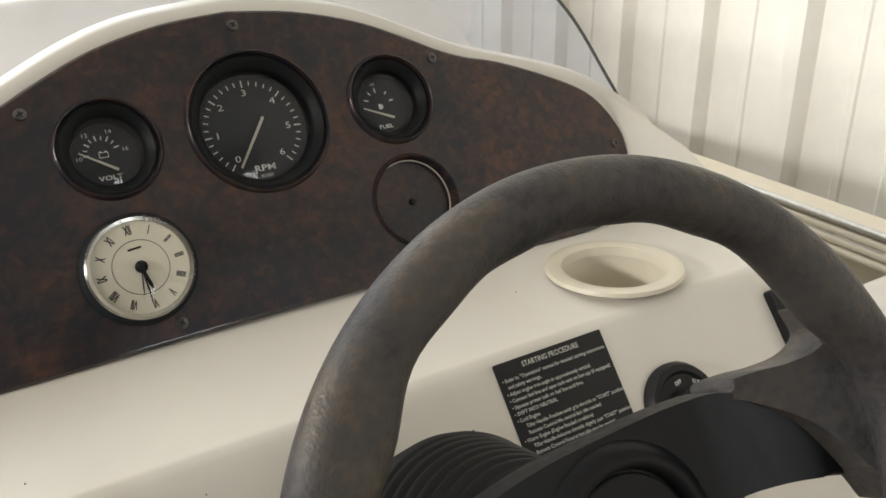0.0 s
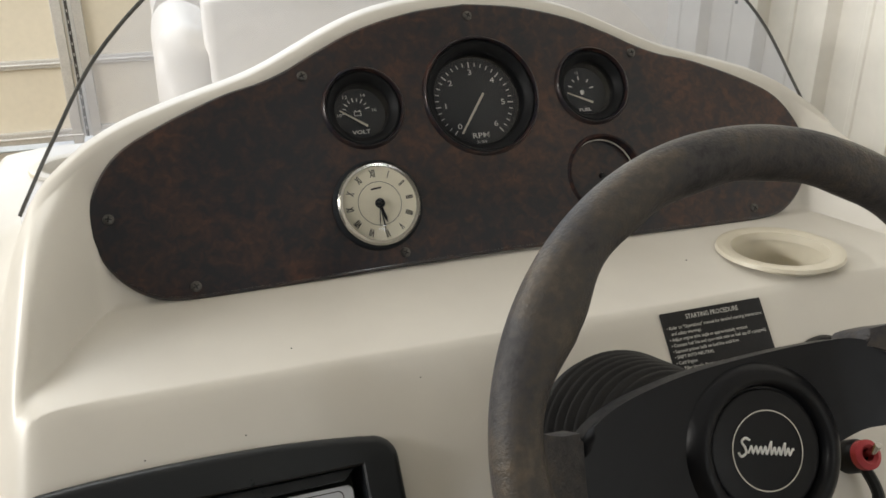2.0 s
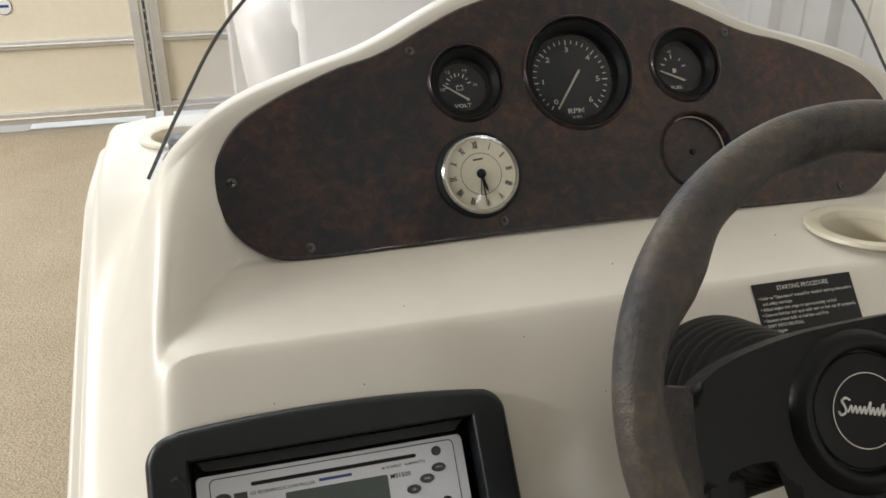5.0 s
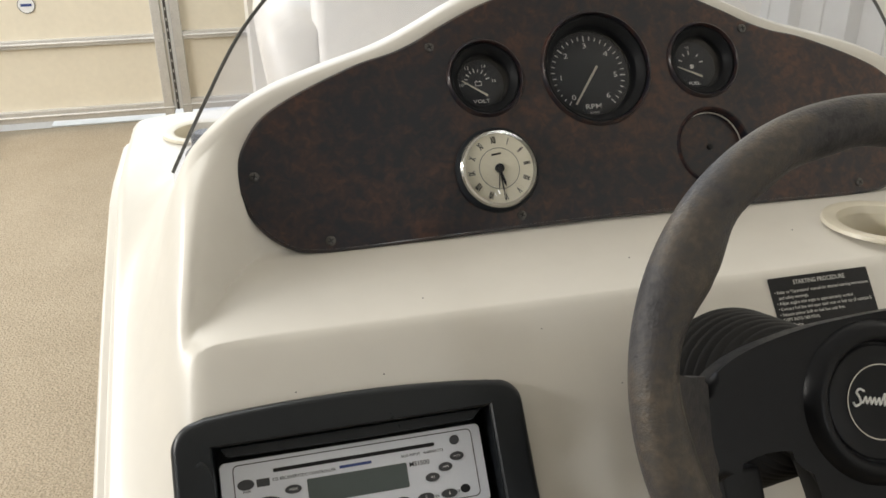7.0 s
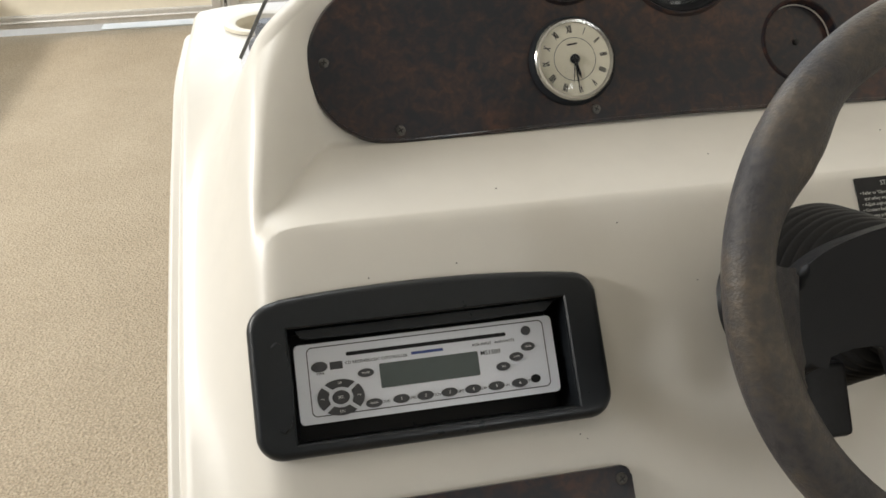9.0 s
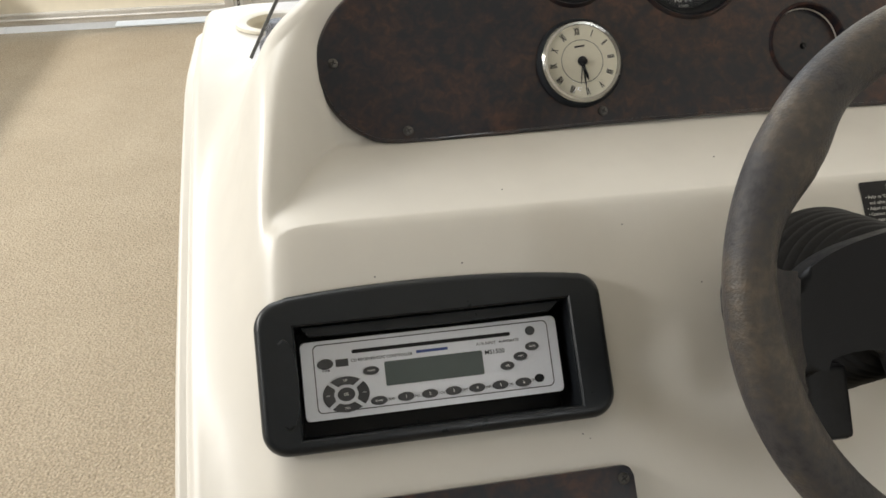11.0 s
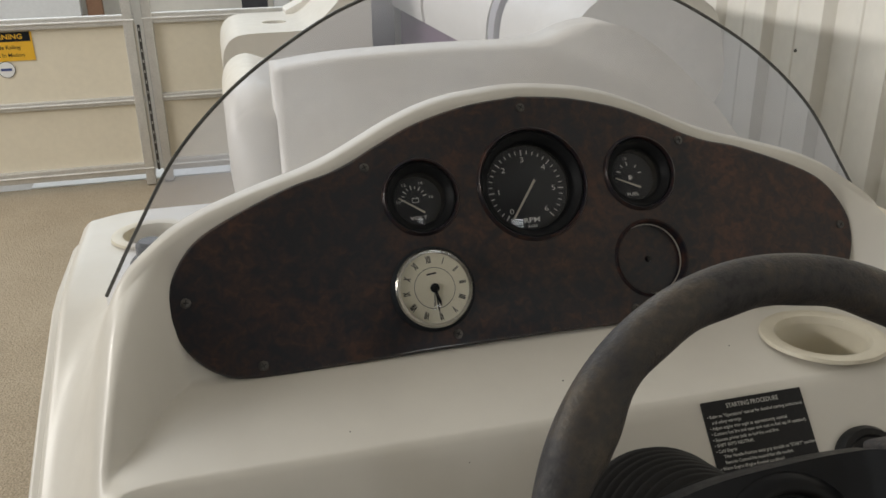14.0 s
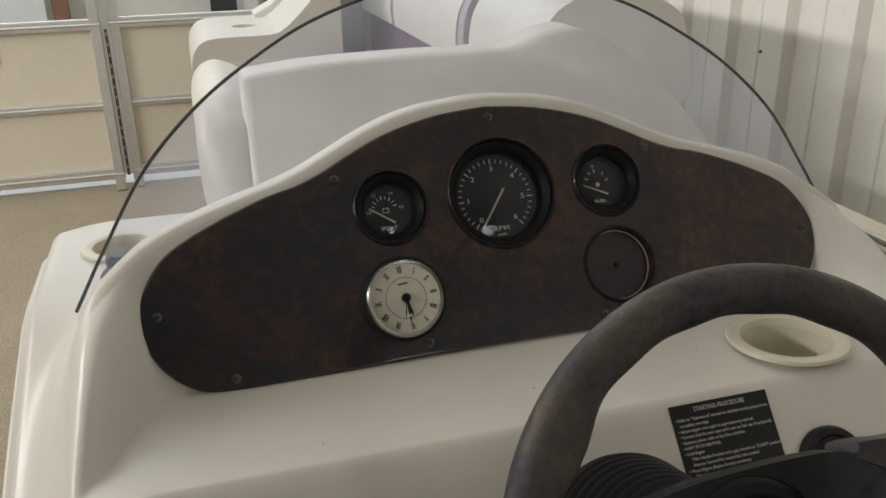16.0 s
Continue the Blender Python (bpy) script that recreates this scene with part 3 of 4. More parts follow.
part("blank_ring", lathe([(r - 0.0012, 0.001), (r - 0.0012, 0.0095), (r, 0.0118), (r + 0.0018, 0.0115), (r + 0.0028, 0.0094)], 64, x, y), BURL_CUT, dash)
part("blank_stud", lathe([(0.0028, 0.0020), (0.0024, 0.0042), (0, 0.0046)], 16, x, y), BLACK, dash)


def screw(parent, x, y, z, turn):
    s = part("screw", lathe([(0.0043, 0), (0.0041, 0.0010), (0.003, 0.0018), (0, 0.0020)], 20), STEEL, parent, at=pose(x, y, z, 0, 0, turn))
    slot = box(-0.0026, 0.0024, -0.0005, 0.0005, 0.0014, 0.0022)
    part("slot", box(-0.0005, 0.0005, -0.0024, 0.0024, 0.0014, 0.0022, bm=slot), BLACK, s)


for k, (x, y) in enumerate(((-0.155, -0.046), (0.001, -0.001), (0.159, -0.046), (0.322, -0.148), (-0.321, -0.149), (-0.263, -0.210), (-0.09, -0.2055), (0.085, -0.2045), (0.261, -0.2085))):
    screw(dash, x, y, 0.0095, 20 + 37 * k)


# ---- the gauges ----
def gauge(name, key, label, dial):
    x, y, r = GAUGES[key]
    t = thing(name, DASH @ pose(x, y, 0), label, "gauge", "dash gauges")
    part("bezel", lathe([(r - 0.0005, 0.0), (r - 0.0005, 0.0120), (r + 0.0005, 0.0135), (r + 0.0015, 0.0130), (r + 0.0030, 0.0098), (r + 0.0030, 0.0094), (r, 0.0094)], 72), BURL_LIP, t, "raised glossy brown hole edge")
    part("rim", lathe([(r - 0.0008, 0.0095), (r - 0.0030, 0.0100), (r - 0.0055, 0.0080), (r - 0.0085, 0.0042), (r - 0.0095, 0.0020), (r - 0.0100, -0.012), (r - 0.0008, -0.012)], 72), RIM, t, "black plastic rim")
    part("dial_plate", lathe([(r - 0.0090, -0.0115), (0, -0.0115)], 48), GAUGE_FACE, t, "matt black dial, lightened for haze on its lens")
    lens = part("lens", lathe([((r - 0.0096) * k / 8, 0.004 - (r - 0.0096) * 0.10 * (k / 8) ** 2) for k in range(8, -1, -1)], 48), LENS, t, "clear lens")
    lens.visible_shadow = False
    dial(t, r)
    return t


def ticks(t, r0, r1, angles, width, name="tick", at=(0.0, 0.0)):
    me = mesh_of(box(r0, r1, -width / 2, width / 2, -0.0114, -0.0111), name, WHITE)
    for a in angles:
        ob = new(name, me)
        ob.parent, ob.matrix_local = t, pose(*at, 0, 0, 0, a)


def needle(t, length, tail, angle, cx=0.0, cy=0.0, width=0.0022):
    bm = slab([(-tail, -width * 0.6), (length, -width * 0.3), (length, width * 0.3), (-tail, width * 0.6)], -0.0090, -0.0082)
    bm.transform(pose(cx, cy, 0, 0, 0, angle))
    part("needle", bm, NEEDLE, t)


def tach_dial(t, r):
    angle = lambda v: 231 - v * 47.0
    ticks(t, 0.0325, 0.0380, [angle(v) for v in range(7)], 0.0010)
    ticks(t, 0.0338, 0.0375, [angle(v / 5) for v in range(31) if v % 5], 0.0008, "minor_tick")
    for v in range(7):
        a = radians(angle(v))
        part("numeral", words(str(v), 0.0052, 0.0280 * math.cos(a), 0.0280 * math.sin(a), -0.0110, squash=1.35), WHITE, t, smooth=False)
    part("lettering", words("RPM", 0.0048, 0.0012, -0.0315, -0.0110, squash=1.35, bold=0.00012), WHITE, t, smooth=False)
    part("lettering", words("X1000", 0.0026, 0.0012, -0.0375, -0.0110), WHITE, t, smooth=False)
    bm = slab([(-0.0015, -0.0009), (0.043, -0.0011), (0.043, 0.0011), (-0.0015, 0.0009)], -0.0090, -0.0082)
    bm.transform(pose(-0.0162, -0.0277, 0, 0, 0, 54))
    part("needle", bm, NEEDLE, t)


def volt_dial(t, r):
    angle = [186, 165, 143, 122, 101, 80, 58, 36, 14]
    ticks(t, 0.0088, 0.0128, angle[::2], 0.0009, at=(-0.0022, 0.0028))
    ticks(t, 0.0092, 0.0122, angle[1::2], 0.0007, "minor_tick", (-0.0022, 0.0028))
    for v, a in (("10", 190), ("12", 123), ("14", 62), ("16", 0)):
        part("numeral", words(v, 0.0031, -0.0022 + 0.0160 * math.cos(radians(a)), 0.0030 + 0.0158 * math.sin(radians(a)), -0.0110, squash=1.15), WHITE, t, smooth=False)
    part("lettering", words("VOLT", 0.0034, -0.0002, -0.0160, -0.0110, squash=1.35, bold=0.0001), WHITE, t, smooth=False)
    mark = bmesh.new()
    for b in ((-0.004, 0.004, -0.0026, -0.0020), (-0.004, 0.004, 0.0020, 0.0026), (-0.004, -0.0034, -0.0026, 0.0026), (0.0034, 0.004, -0.0026, 0.0026), (-0.003, -0.0015, 0.0026, 0.0036), (0.0015, 0.003, 0.0026, 0.0036)):
        box(b[0] * 0.8 - 0.0012, b[1] * 0.8 - 0.0012, b[2] * 0.8 + 0.001, b[3] * 0.8 + 0.001, -0.0114, -0.0111, bm=mark)
    part("battery_mark", mark, WHITE, t, smooth=False)
    needle(t, 0.027, 0.001, 146, 0.0050, -0.0110, 0.0016)


def fuel_dial(t, r):
    ticks(t, 0.0095, 0.0135, [160, 95, 8], 0.0009, at=(-0.0008, 0.0026))
    ticks(t, 0.0098, 0.0130, [126, 46], 0.0008, "minor_tick", (-0.0008, 0.0026))
    part("lettering", words("1/2", 0.0026, -0.0030, 0.0190, -0.0110, turn=0), WHITE, t, smooth=False)
    part("lettering", words("FUEL", 0.0031, 0.0, -0.0172, -0.0110, squash=1.35, bold=0.0001), WHITE, t, smooth=False)
    pump = box(-0.0018, 0.0010, -0.0022, 0.0021, -0.0114, -0.0111)
    part("pump_mark", box(0.0014, 0.0020, -0.0016, 0.0016, -0.0114, -0.0111, bm=pump), WHITE, t, smooth=False)
    needle(t, 0.0265, 0.001, 156, 0.0074, -0.0108, 0.0016)


gauge("voltmeter", "volt", "black round voltmeter with white print in the dash panel", volt_dial)
gauge("tachometer", "tach", "large black tachometer with white numerals in the dash panel", tach_dial)
gauge("fuel_gauge", "fuel", "small black fuel gauge with white print in the dash panel", fuel_dial)


def clock():
    t = thing("clock", DASH @ pose(CLOCK[0], CLOCK[1], 0.0095, 0, 0, 6), "ivory dial clock in a chrome rim on the dash panel", "clock")
    r = 0.0345
    part("case", lathe([(r + 0.0042, 0), (r + 0.0040, 0.0035), (r + 0.0015, 0.0065), (r - 0.004, 0.008), (0, 0.008)], 64), DIAL, t)
    part("rim", lathe([(r + 0.0005, 0.005), (r + 0.001, 0.0085), (r - 0.0005, 0.0105), (r - 0.0028, 0.0100), (r - 0.0030, 0.0082)], 72), CHROME, t, "polished chrome rim")
    part("dial", lathe([(r - 0.0028, 0.0086), (0, 0.0086)], 64), IVORY, t, "ivory dial")
    part("dial_ring", lathe([(0.0183, 0.00885), (0.0187, 0.00885)], 64), DIAL, t)
    rom = ["XII", "I", "II", "III", "IIII", "V", "VI", "VII", "VIII", "IX", "X", "XI"]
    for k, s in enumerate(rom):
        a = 90 - 30 * k
        part("numeral", words(s, 0.0060, 0.0258 * math.cos(radians(a)), 0.0256 * math.sin(radians(a)), 0.0089, turn=a - 90, squash=0.45, bold=0.00028), DIAL, t, smooth=False)
    part("maker_bar", box(-0.0045, 0.0045, 0.0123, 0.0137, 0.0087, 0.0089), DIAL, t, smooth=False)
    part("hub", lathe([(0.0042, 0.0089), (0.0042, 0.0104), (0.003, 0.0112), (0, 0.0112)], 24), DIAL, t)
    for name, L, w, a in (("minute_hand", 0.0245, 0.0010, -92), ("hour_hand", 0.0175, 0.0020, -82), ("alarm_hand", 0.0200, 0.0007, -104)):
        bm = slab([(0, -w * 0.5), (L * 0.75, -w * 0.6), (L, 0), (L * 0.75, w * 0.6), (0, w * 0.5)], 0.0092, 0.0096)
        bm.transform(pose(0, 0, 0, 0, 0, a))
        part(name, bm, DIAL, t)
    lens = part("lens", lathe([((r - 0.0028) * k / 8, 0.0140 - 0.0042 * (k / 8) ** 2) for k in range(8, -1, -1)], 48), LENS, t, "domed clear lens")
    lens.visible_shadow = False
    return t


clock()


# ---- the windscreen ----
def windscreen():
    t = thing("windscreen", pose(0, 0, 0), "smoked acrylic windscreen arched over the console cowl", "windscreen")
    prof = ((0.390, 0.0), (0.3795, 0.018), (0.3585, 0.053), (0.317, 0.116), (0.263, 0.168), (0.200, 0.209), (0.147, 0.234), (0.080, 0.252), (0, 0.258))
    pts = smooth_line(prof, 8)
    edge = [(-x, h) for x, h in pts] + [(x, h) for x, h in pts[-2::-1]]
    where = lambda x, h: (-0.027 + 0.062 * (1 - (x / 0.39) ** 2) + 0.02 * h, 0.785 + h)
    bm = bmesh.new()
    cols = []
    for x, h in edge:
        foot = max(-0.013, (soft_crest(abs(x)) + 0.135) * 0.866 - 0.03)
        foot = min(foot, h - 0.0005)
        cols.append([bm.verts.new((x, *where(x, foot + (h - foot) * k / 4))) for k in range(5)])
    for a, b in zip(cols, cols[1:]):
        for k in range(4):
            bm.faces.new((a[k], b[k], b[k + 1], a[k + 1]))
    pane = part("pane", bm, ACRYLIC, t, "clear smoked sheet", 180)
    pane.visible_shadow = False
    part("cut_edge", tube([(x, *where(x, h)) for x, h in edge], 0.0016, 8), ACRYLIC_EDGE, t, "dark polished edge")
    return t


windscreen()


# ---- the radio and its surround ----
def radio():
    s = thing("radio_surround", FACE, "satin black plastic radio surround on the console fascia", "bezel")
    outer = [(x, y + (0.0065 * (1 - ((x + 0.285) / 0.112) ** 2) if y > -0.07 and abs(x + 0.285) < 0.112 else 0.0)) for x, y in rounded(-0.398, -0.148, -0.159, -0.0535, 0.018, 10)]
    k = next(i for i, p in enumerate(outer) if p[0] < -0.3)
    outer[k:k] = [(x, -0.0535 + 0.0072 * (1 - abs((x + 0.285) / 0.121) ** 2.2)) for x in np.linspace(-0.172, -0.374, 14)]
    inner = (-0.372, -0.1725, -0.1505, -0.0705)
    loops = []
    for inset, z in ((0.0, 0.0), (0.0, 0.006), (0.0006, 0.0086), (0.0018, 0.0108), (0.0036, 0.0124), (0.0060, 0.0130)):
        loop = []
        for k, (x, y) in enumerate(outer):
            (ax, ay), (bx, by) = outer[k - 1], outer[(k + 1) % len(outer)]
            d = math.hypot(bx - ax, by - ay)
            loop.append((x - (by - ay) / d * inset, y + (bx - ax) / d * inset, z))
        loops.append(loop)
    for z in (0.0130, 0.0118, -0.03):
        e = 0.0 if z > 0.0125 else 0.0012
        loops.append([(min(max(x, inner[0] + e), inner[1] - e), min(max(y, inner[2] + e), inner[3] - e), z) for x, y in outer])
    frame_bm = bmesh.new()
    rows = [[frame_bm.verts.new(p) for p in loop] for loop in loops]
    for a, b in zip(rows, rows[1:]):
        for k in range(len(a)):
            frame_bm.faces.new((a[k], a[(k + 1) % len(a)], b[(k + 1) % len(a)], b[k]))
    bmesh.ops.remove_doubles(frame_bm, verts=frame_bm.verts[:], dist=1e-6)
    part("surround_frame", frame_bm, BEZEL, s)
    for b in ((-0.3735, -0.3718, -0.1515, -0.0695), (-0.1742, -0.1725, -0.1515, -0.0695), (-0.3717, -0.1743, -0.1520, -0.1503), (-0.3717, -0.1743, -0.0717, -0.0700)):
        part("tray_wall", box(b[0], b[1], b[2], b[3], -0.045, 0.010), BEZEL, s)
    part("finger_scoop", slab(ellipse(-0.3785, -0.1105, 0.0085, 0.031, 40), 0.0122, 0.0146, 0.0020, 4), BEZEL, s, "smooth raised finger grip")
    part("tray_back", box(-0.3735, -0.1725, -0.1515, -0.0695, -0.047, -0.0452), BEZEL, s)
    part("visor", slab(smooth_line([(-0.366, -0.0722), (-0.362, -0.0775), (-0.352, -0.0792), (-0.270, -0.0800), (-0.186, -0.0792)], 5) + [(-0.178, -0.0722)], -0.006, 0.003, 0.001), BEZEL, s, "glossy flip-up lid edge")
    r = thing("car_radio", FACE @ pose(-0.2745, -0.1100, -0.012, 0, 0, 0), "silver marine radio with grey display in its surround", "radio")
    W, H = 0.0935, 0.0277
    part("chassis", box(-W + 0.003, W - 0.003, -H + 0.003, H - 0.003, -0.03, 0.002), BEZEL, r)
    part("faceplate", slab(rounded(-W, W, -H, H, 0.003), 0.0, 0.007, 0.0009, 3), SILVER, r, "silver painted faceplate")
    groove = bmesh.new()
    o, i = rounded(-W + 0.0085, W - 0.0065, -H + 0.0045, H - 0.0025, 0.004), rounded(-W + 0.0092, W - 0.0072, -H + 0.0052, H - 0.0032, 0.0035)
    a, b = [groove.verts.new((*p, 0.00715)) for p in o], [groove.verts.new((*p, 0.00715)) for p in i]
    for k in range(len(a)):
        groove.faces.new((a[k], a[(k + 1) % len(a)], b[(k + 1) % len(b)], b[k]))
    part("panel_groove", groove, BUTTON, r)
    part("disc_slot", slab(rounded(-0.0575, 0.0585, 0.0165, 0.0192, 0.0012), 0.005, 0.0075), BLACK, r)
    part("display", slab(rounded(-0.0352, 0.0362, -0.0090, 0.0082, 0.001), 0.005, 0.0074, 0.0004), LCD, r, "grey-green blank display")
    part("maker_bar", box(-0.0115, 0.0115, 0.0116, 0.0136, 0.0070, 0.00725), BLUE, r)
    for text, size, x, y in (("CD RECEIVER/CDC CONTROLLER", 0.0019, -0.0365, 0.0116), ("MS1500", 0.0030, 0.0455, 0.0062), ("AUX INPUT   4x40WATTS", 0.0018, 0.0485, 0.0128), ("PWR", 0.0016, -0.0765, 0.0062), ("LOUD", 0.0016, -0.0335, -0.0185), ("PAU", 0.0016, -0.0135, -0.0185), ("SCN", 0.0016, 0.0035, -0.0185), ("RPT", 0.0016, 0.0205, -0.0185), ("SHF", 0.0016, 0.0372, -0.0185), ("BSN", 0.0016, 0.0540, -0.0185), ("DSP", 0.0016, 0.0700, -0.0175)):
        part("lettering", words(text, size * 1.1, x, y, 0.00735, bold=0.00003), DIAL, r, smooth=False)
    part("disc_mark", box(-0.0695, -0.0605, 0.0082, 0.0135, 0.0070, 0.00725), BUTTON, r)

    def button(x, y, rx, ry, text="", size=0.0021):
        b = part("button", slab(ellipse(x, y, rx, ry), 0.0065, 0.0088, 0.0008), BUTTON, r)
        part("button_ring", slab(ellipse(x, y, rx + 0.0006, ry + 0.0006), 0.0065, 0.0074), SILVER, r)
        if text:
            part("button_print", words(text, size, x, y, 0.00895), WHITE, b, smooth=False)

    button(-0.0768, 0.0110, 0.0058, 0.0036)
    button(-0.0450, 0.0030, 0.0058, 0.0030, "MODE", 0.0014)
    button(-0.0415, -0.0185, 0.0060, 0.0031, "BAND", 0.0014)
    for k in range(6):
        button(-0.0222 + 0.0172 * k, -0.0180, 0.0060, 0.0031, str(k + 1))
    button(0.0535, -0.0050, 0.0052, 0.0031, "EQ", 0.0015)
    button(0.0640, 0.0008, 0.0052, 0.0031, "AS/PS", 0.0013)
    button(0.0735, 0.0070, 0.0052, 0.0031, "MUTE", 0.0013)
    button(0.0735, 0.0185, 0.0036, 0.0034)
    part("aux_socket", slab(ellipse(0.0760, -0.0165, 0.0036, 0.0030), 0.0060, 0.0076), BLACK, r)
    cx, cy = -0.0640, -0.0115
    for k in range(4):
        a0 = 45 + 90 * k
        arc = [(cx + 0.0165 * math.cos(radians(a0 + 5 + 80 * j / 8)), cy + 0.0125 * math.sin(radians(a0 + 5 + 80 * j / 8))) for j in range(9)]
        arc += [(cx + 0.0092 * math.cos(radians(a0 + 80 - 70 * j / 8)), cy + 0.0070 * math.sin(radians(a0 + 80 - 70 * j / 8))) for j in range(9)]
        b = part("rocker", slab(arc, 0.0065, 0.0086, 0.0006), BUTTON, r)
        part("button_print", words(("UP", "<<", "DN", ">>")[k], 0.0017, cx + 0.0128 * math.cos(radians(a0 + 45)), cy + 0.0097 * math.sin(radians(a0 + 45)), 0.0088), WHITE, b, smooth=False)
    button(cx, cy, 0.0062, 0.0048, "SEL", 0.0020)


radio()

# ---- label, ignition, lower panel on the fascia ----
label = thing("instruction_label", FACE, "black starting procedure label stuck to the console fascia", "label")
part("plate", slab(rounded(0.0795, 0.1730, -0.078, -0.0052, 0.0008), 0.0, 0.0009), LABEL, label, smooth=False)
part("heading", words("STARTING PROCEDURE", 0.0038, 0.126, -0.0106, 0.0010, squash=0.86, bold=0.00006), PRINT, label, smooth=False)
LINES = ('• Refer to "Operations" manual for detailed starting instructions', "   and safety warnings.", "• Adjust engine trim angle to approximately vertical.", "• Connect fuel line and open tank vent on fuel cap (if equipped).", "• Squeeze primer bulb on fuel line until firm.", "• SHIFT INTO NEUTRAL", "• Cold Engine",
         '      Tiller Handle-Position twist grip throttle to "START" position', "      Remote Control-No neutral fast idle needed.", "• Warm Engine (Engine flooded condition)", '      Tiller Handle-Advance throttle slightly past "START" position', "      Remote Control-Neutral fast idle may be needed.")
probe = words(LINES[0], 0.0026, align="LEFT")
narrow = 0.0885 / max(v.co.x for v in probe.verts)
probe.free()
for k, s in enumerate(LINES):
    part("text_line", words(s, 0.0026, 0.0822, -0.0178 - 0.0046 * k, 0.0010, "LEFT", squash=narrow, bold=0.00004), PRINT, label, smooth=False)

ign = thing("ignition_switch", FACE @ pose(0.2155, -0.0775, 0), "round black ignition switch on the console fascia", "switch")
part("escutcheon", lathe([(0.0325, 0), (0.0325, 0.004), (0.0295, 0.009), (0.0245, 0.0095), (0.0225, 0.007), (0, 0.007)], 64), BLACK, ign)
part("barrel", lathe([(0.0115, 0.007), (0.011, 0.0165), (0.009, 0.0175), (0, 0.0175)], 36), BLACK, ign)
key = part("key", slab(rounded(-0.004, 0.026, -0.0035, 0.0035, 0.0025), 0.019, 0.0225, 0.0012), BLACK, ign, "black key head")
part("key_blade", box(-0.0045, 0.0045, -0.001, 0.001, 0.0165, 0.020), CHROME, ign)
part("lettering", words("OFF", 0.0034, -0.002, 0.0165, 0.0097, turn=8, squash=0.8), WHITE, ign, smooth=False)
part("lettering", words("RUN", 0.0034, 0.0145, 0.0125, 0.0097, turn=-25, squash=0.8), WHITE, ign, smooth=False)

low = thing("switch_panel", FACE, "dark burl lower panel screwed to the console fascia", "panel")
part("burl_board", slab(rounded(-0.400, -0.1425, -0.285, -0.1945, 0.007), 0.0, 0.006, 0.002, 3), BURL, low)
for x, y in ((-0.1505, -0.2035), (-0.390, -0.2035)):
    screw(low, x, y, 0.006, 30)

# yellow decal, kill switch and lanyard
decal = thing("fascia_decal", FACE, "small yellow decal on the console fascia", "decal")
part("plate", slab(rounded(0.150, 0.186, -0.165, -0.120, 0.002), 0, 0.0009), YELLOW, decal, smooth=False)
kill = thing("kill_switch", FACE @ pose(0.207, -0.142, 0), "chrome toggle switch with red rubber ring and black body", "switch")
part("body", lathe([(0.013, 0), (0.013, 0.012), (0.010, 0.016), (0, 0.016)], 32), BLACK, kill)
part("ring", lathe([(0.0075, 0.016), (0.0115, 0.018), (0.0115, 0.024), (0.0075, 0.026), (0.005, 0.024), (0.005, 0.018)], 32, close=True), RED, kill, "red rubber ring")
part("toggle", tube([(0, 0, 0.016), (0, 0.002, 0.030), (0, 0.006, 0.038)], 0.0028, 12), CHROME, kill, "chrome lever")
part("lanyard", tube(smooth_line([(0, -0.006, 0.014), (0.002, -0.03, 0.018), (-0.004, -0.06, 0.012), (-0.002, -0.10, 0.012)], 8), 0.0045, 8), BLACK, kill)


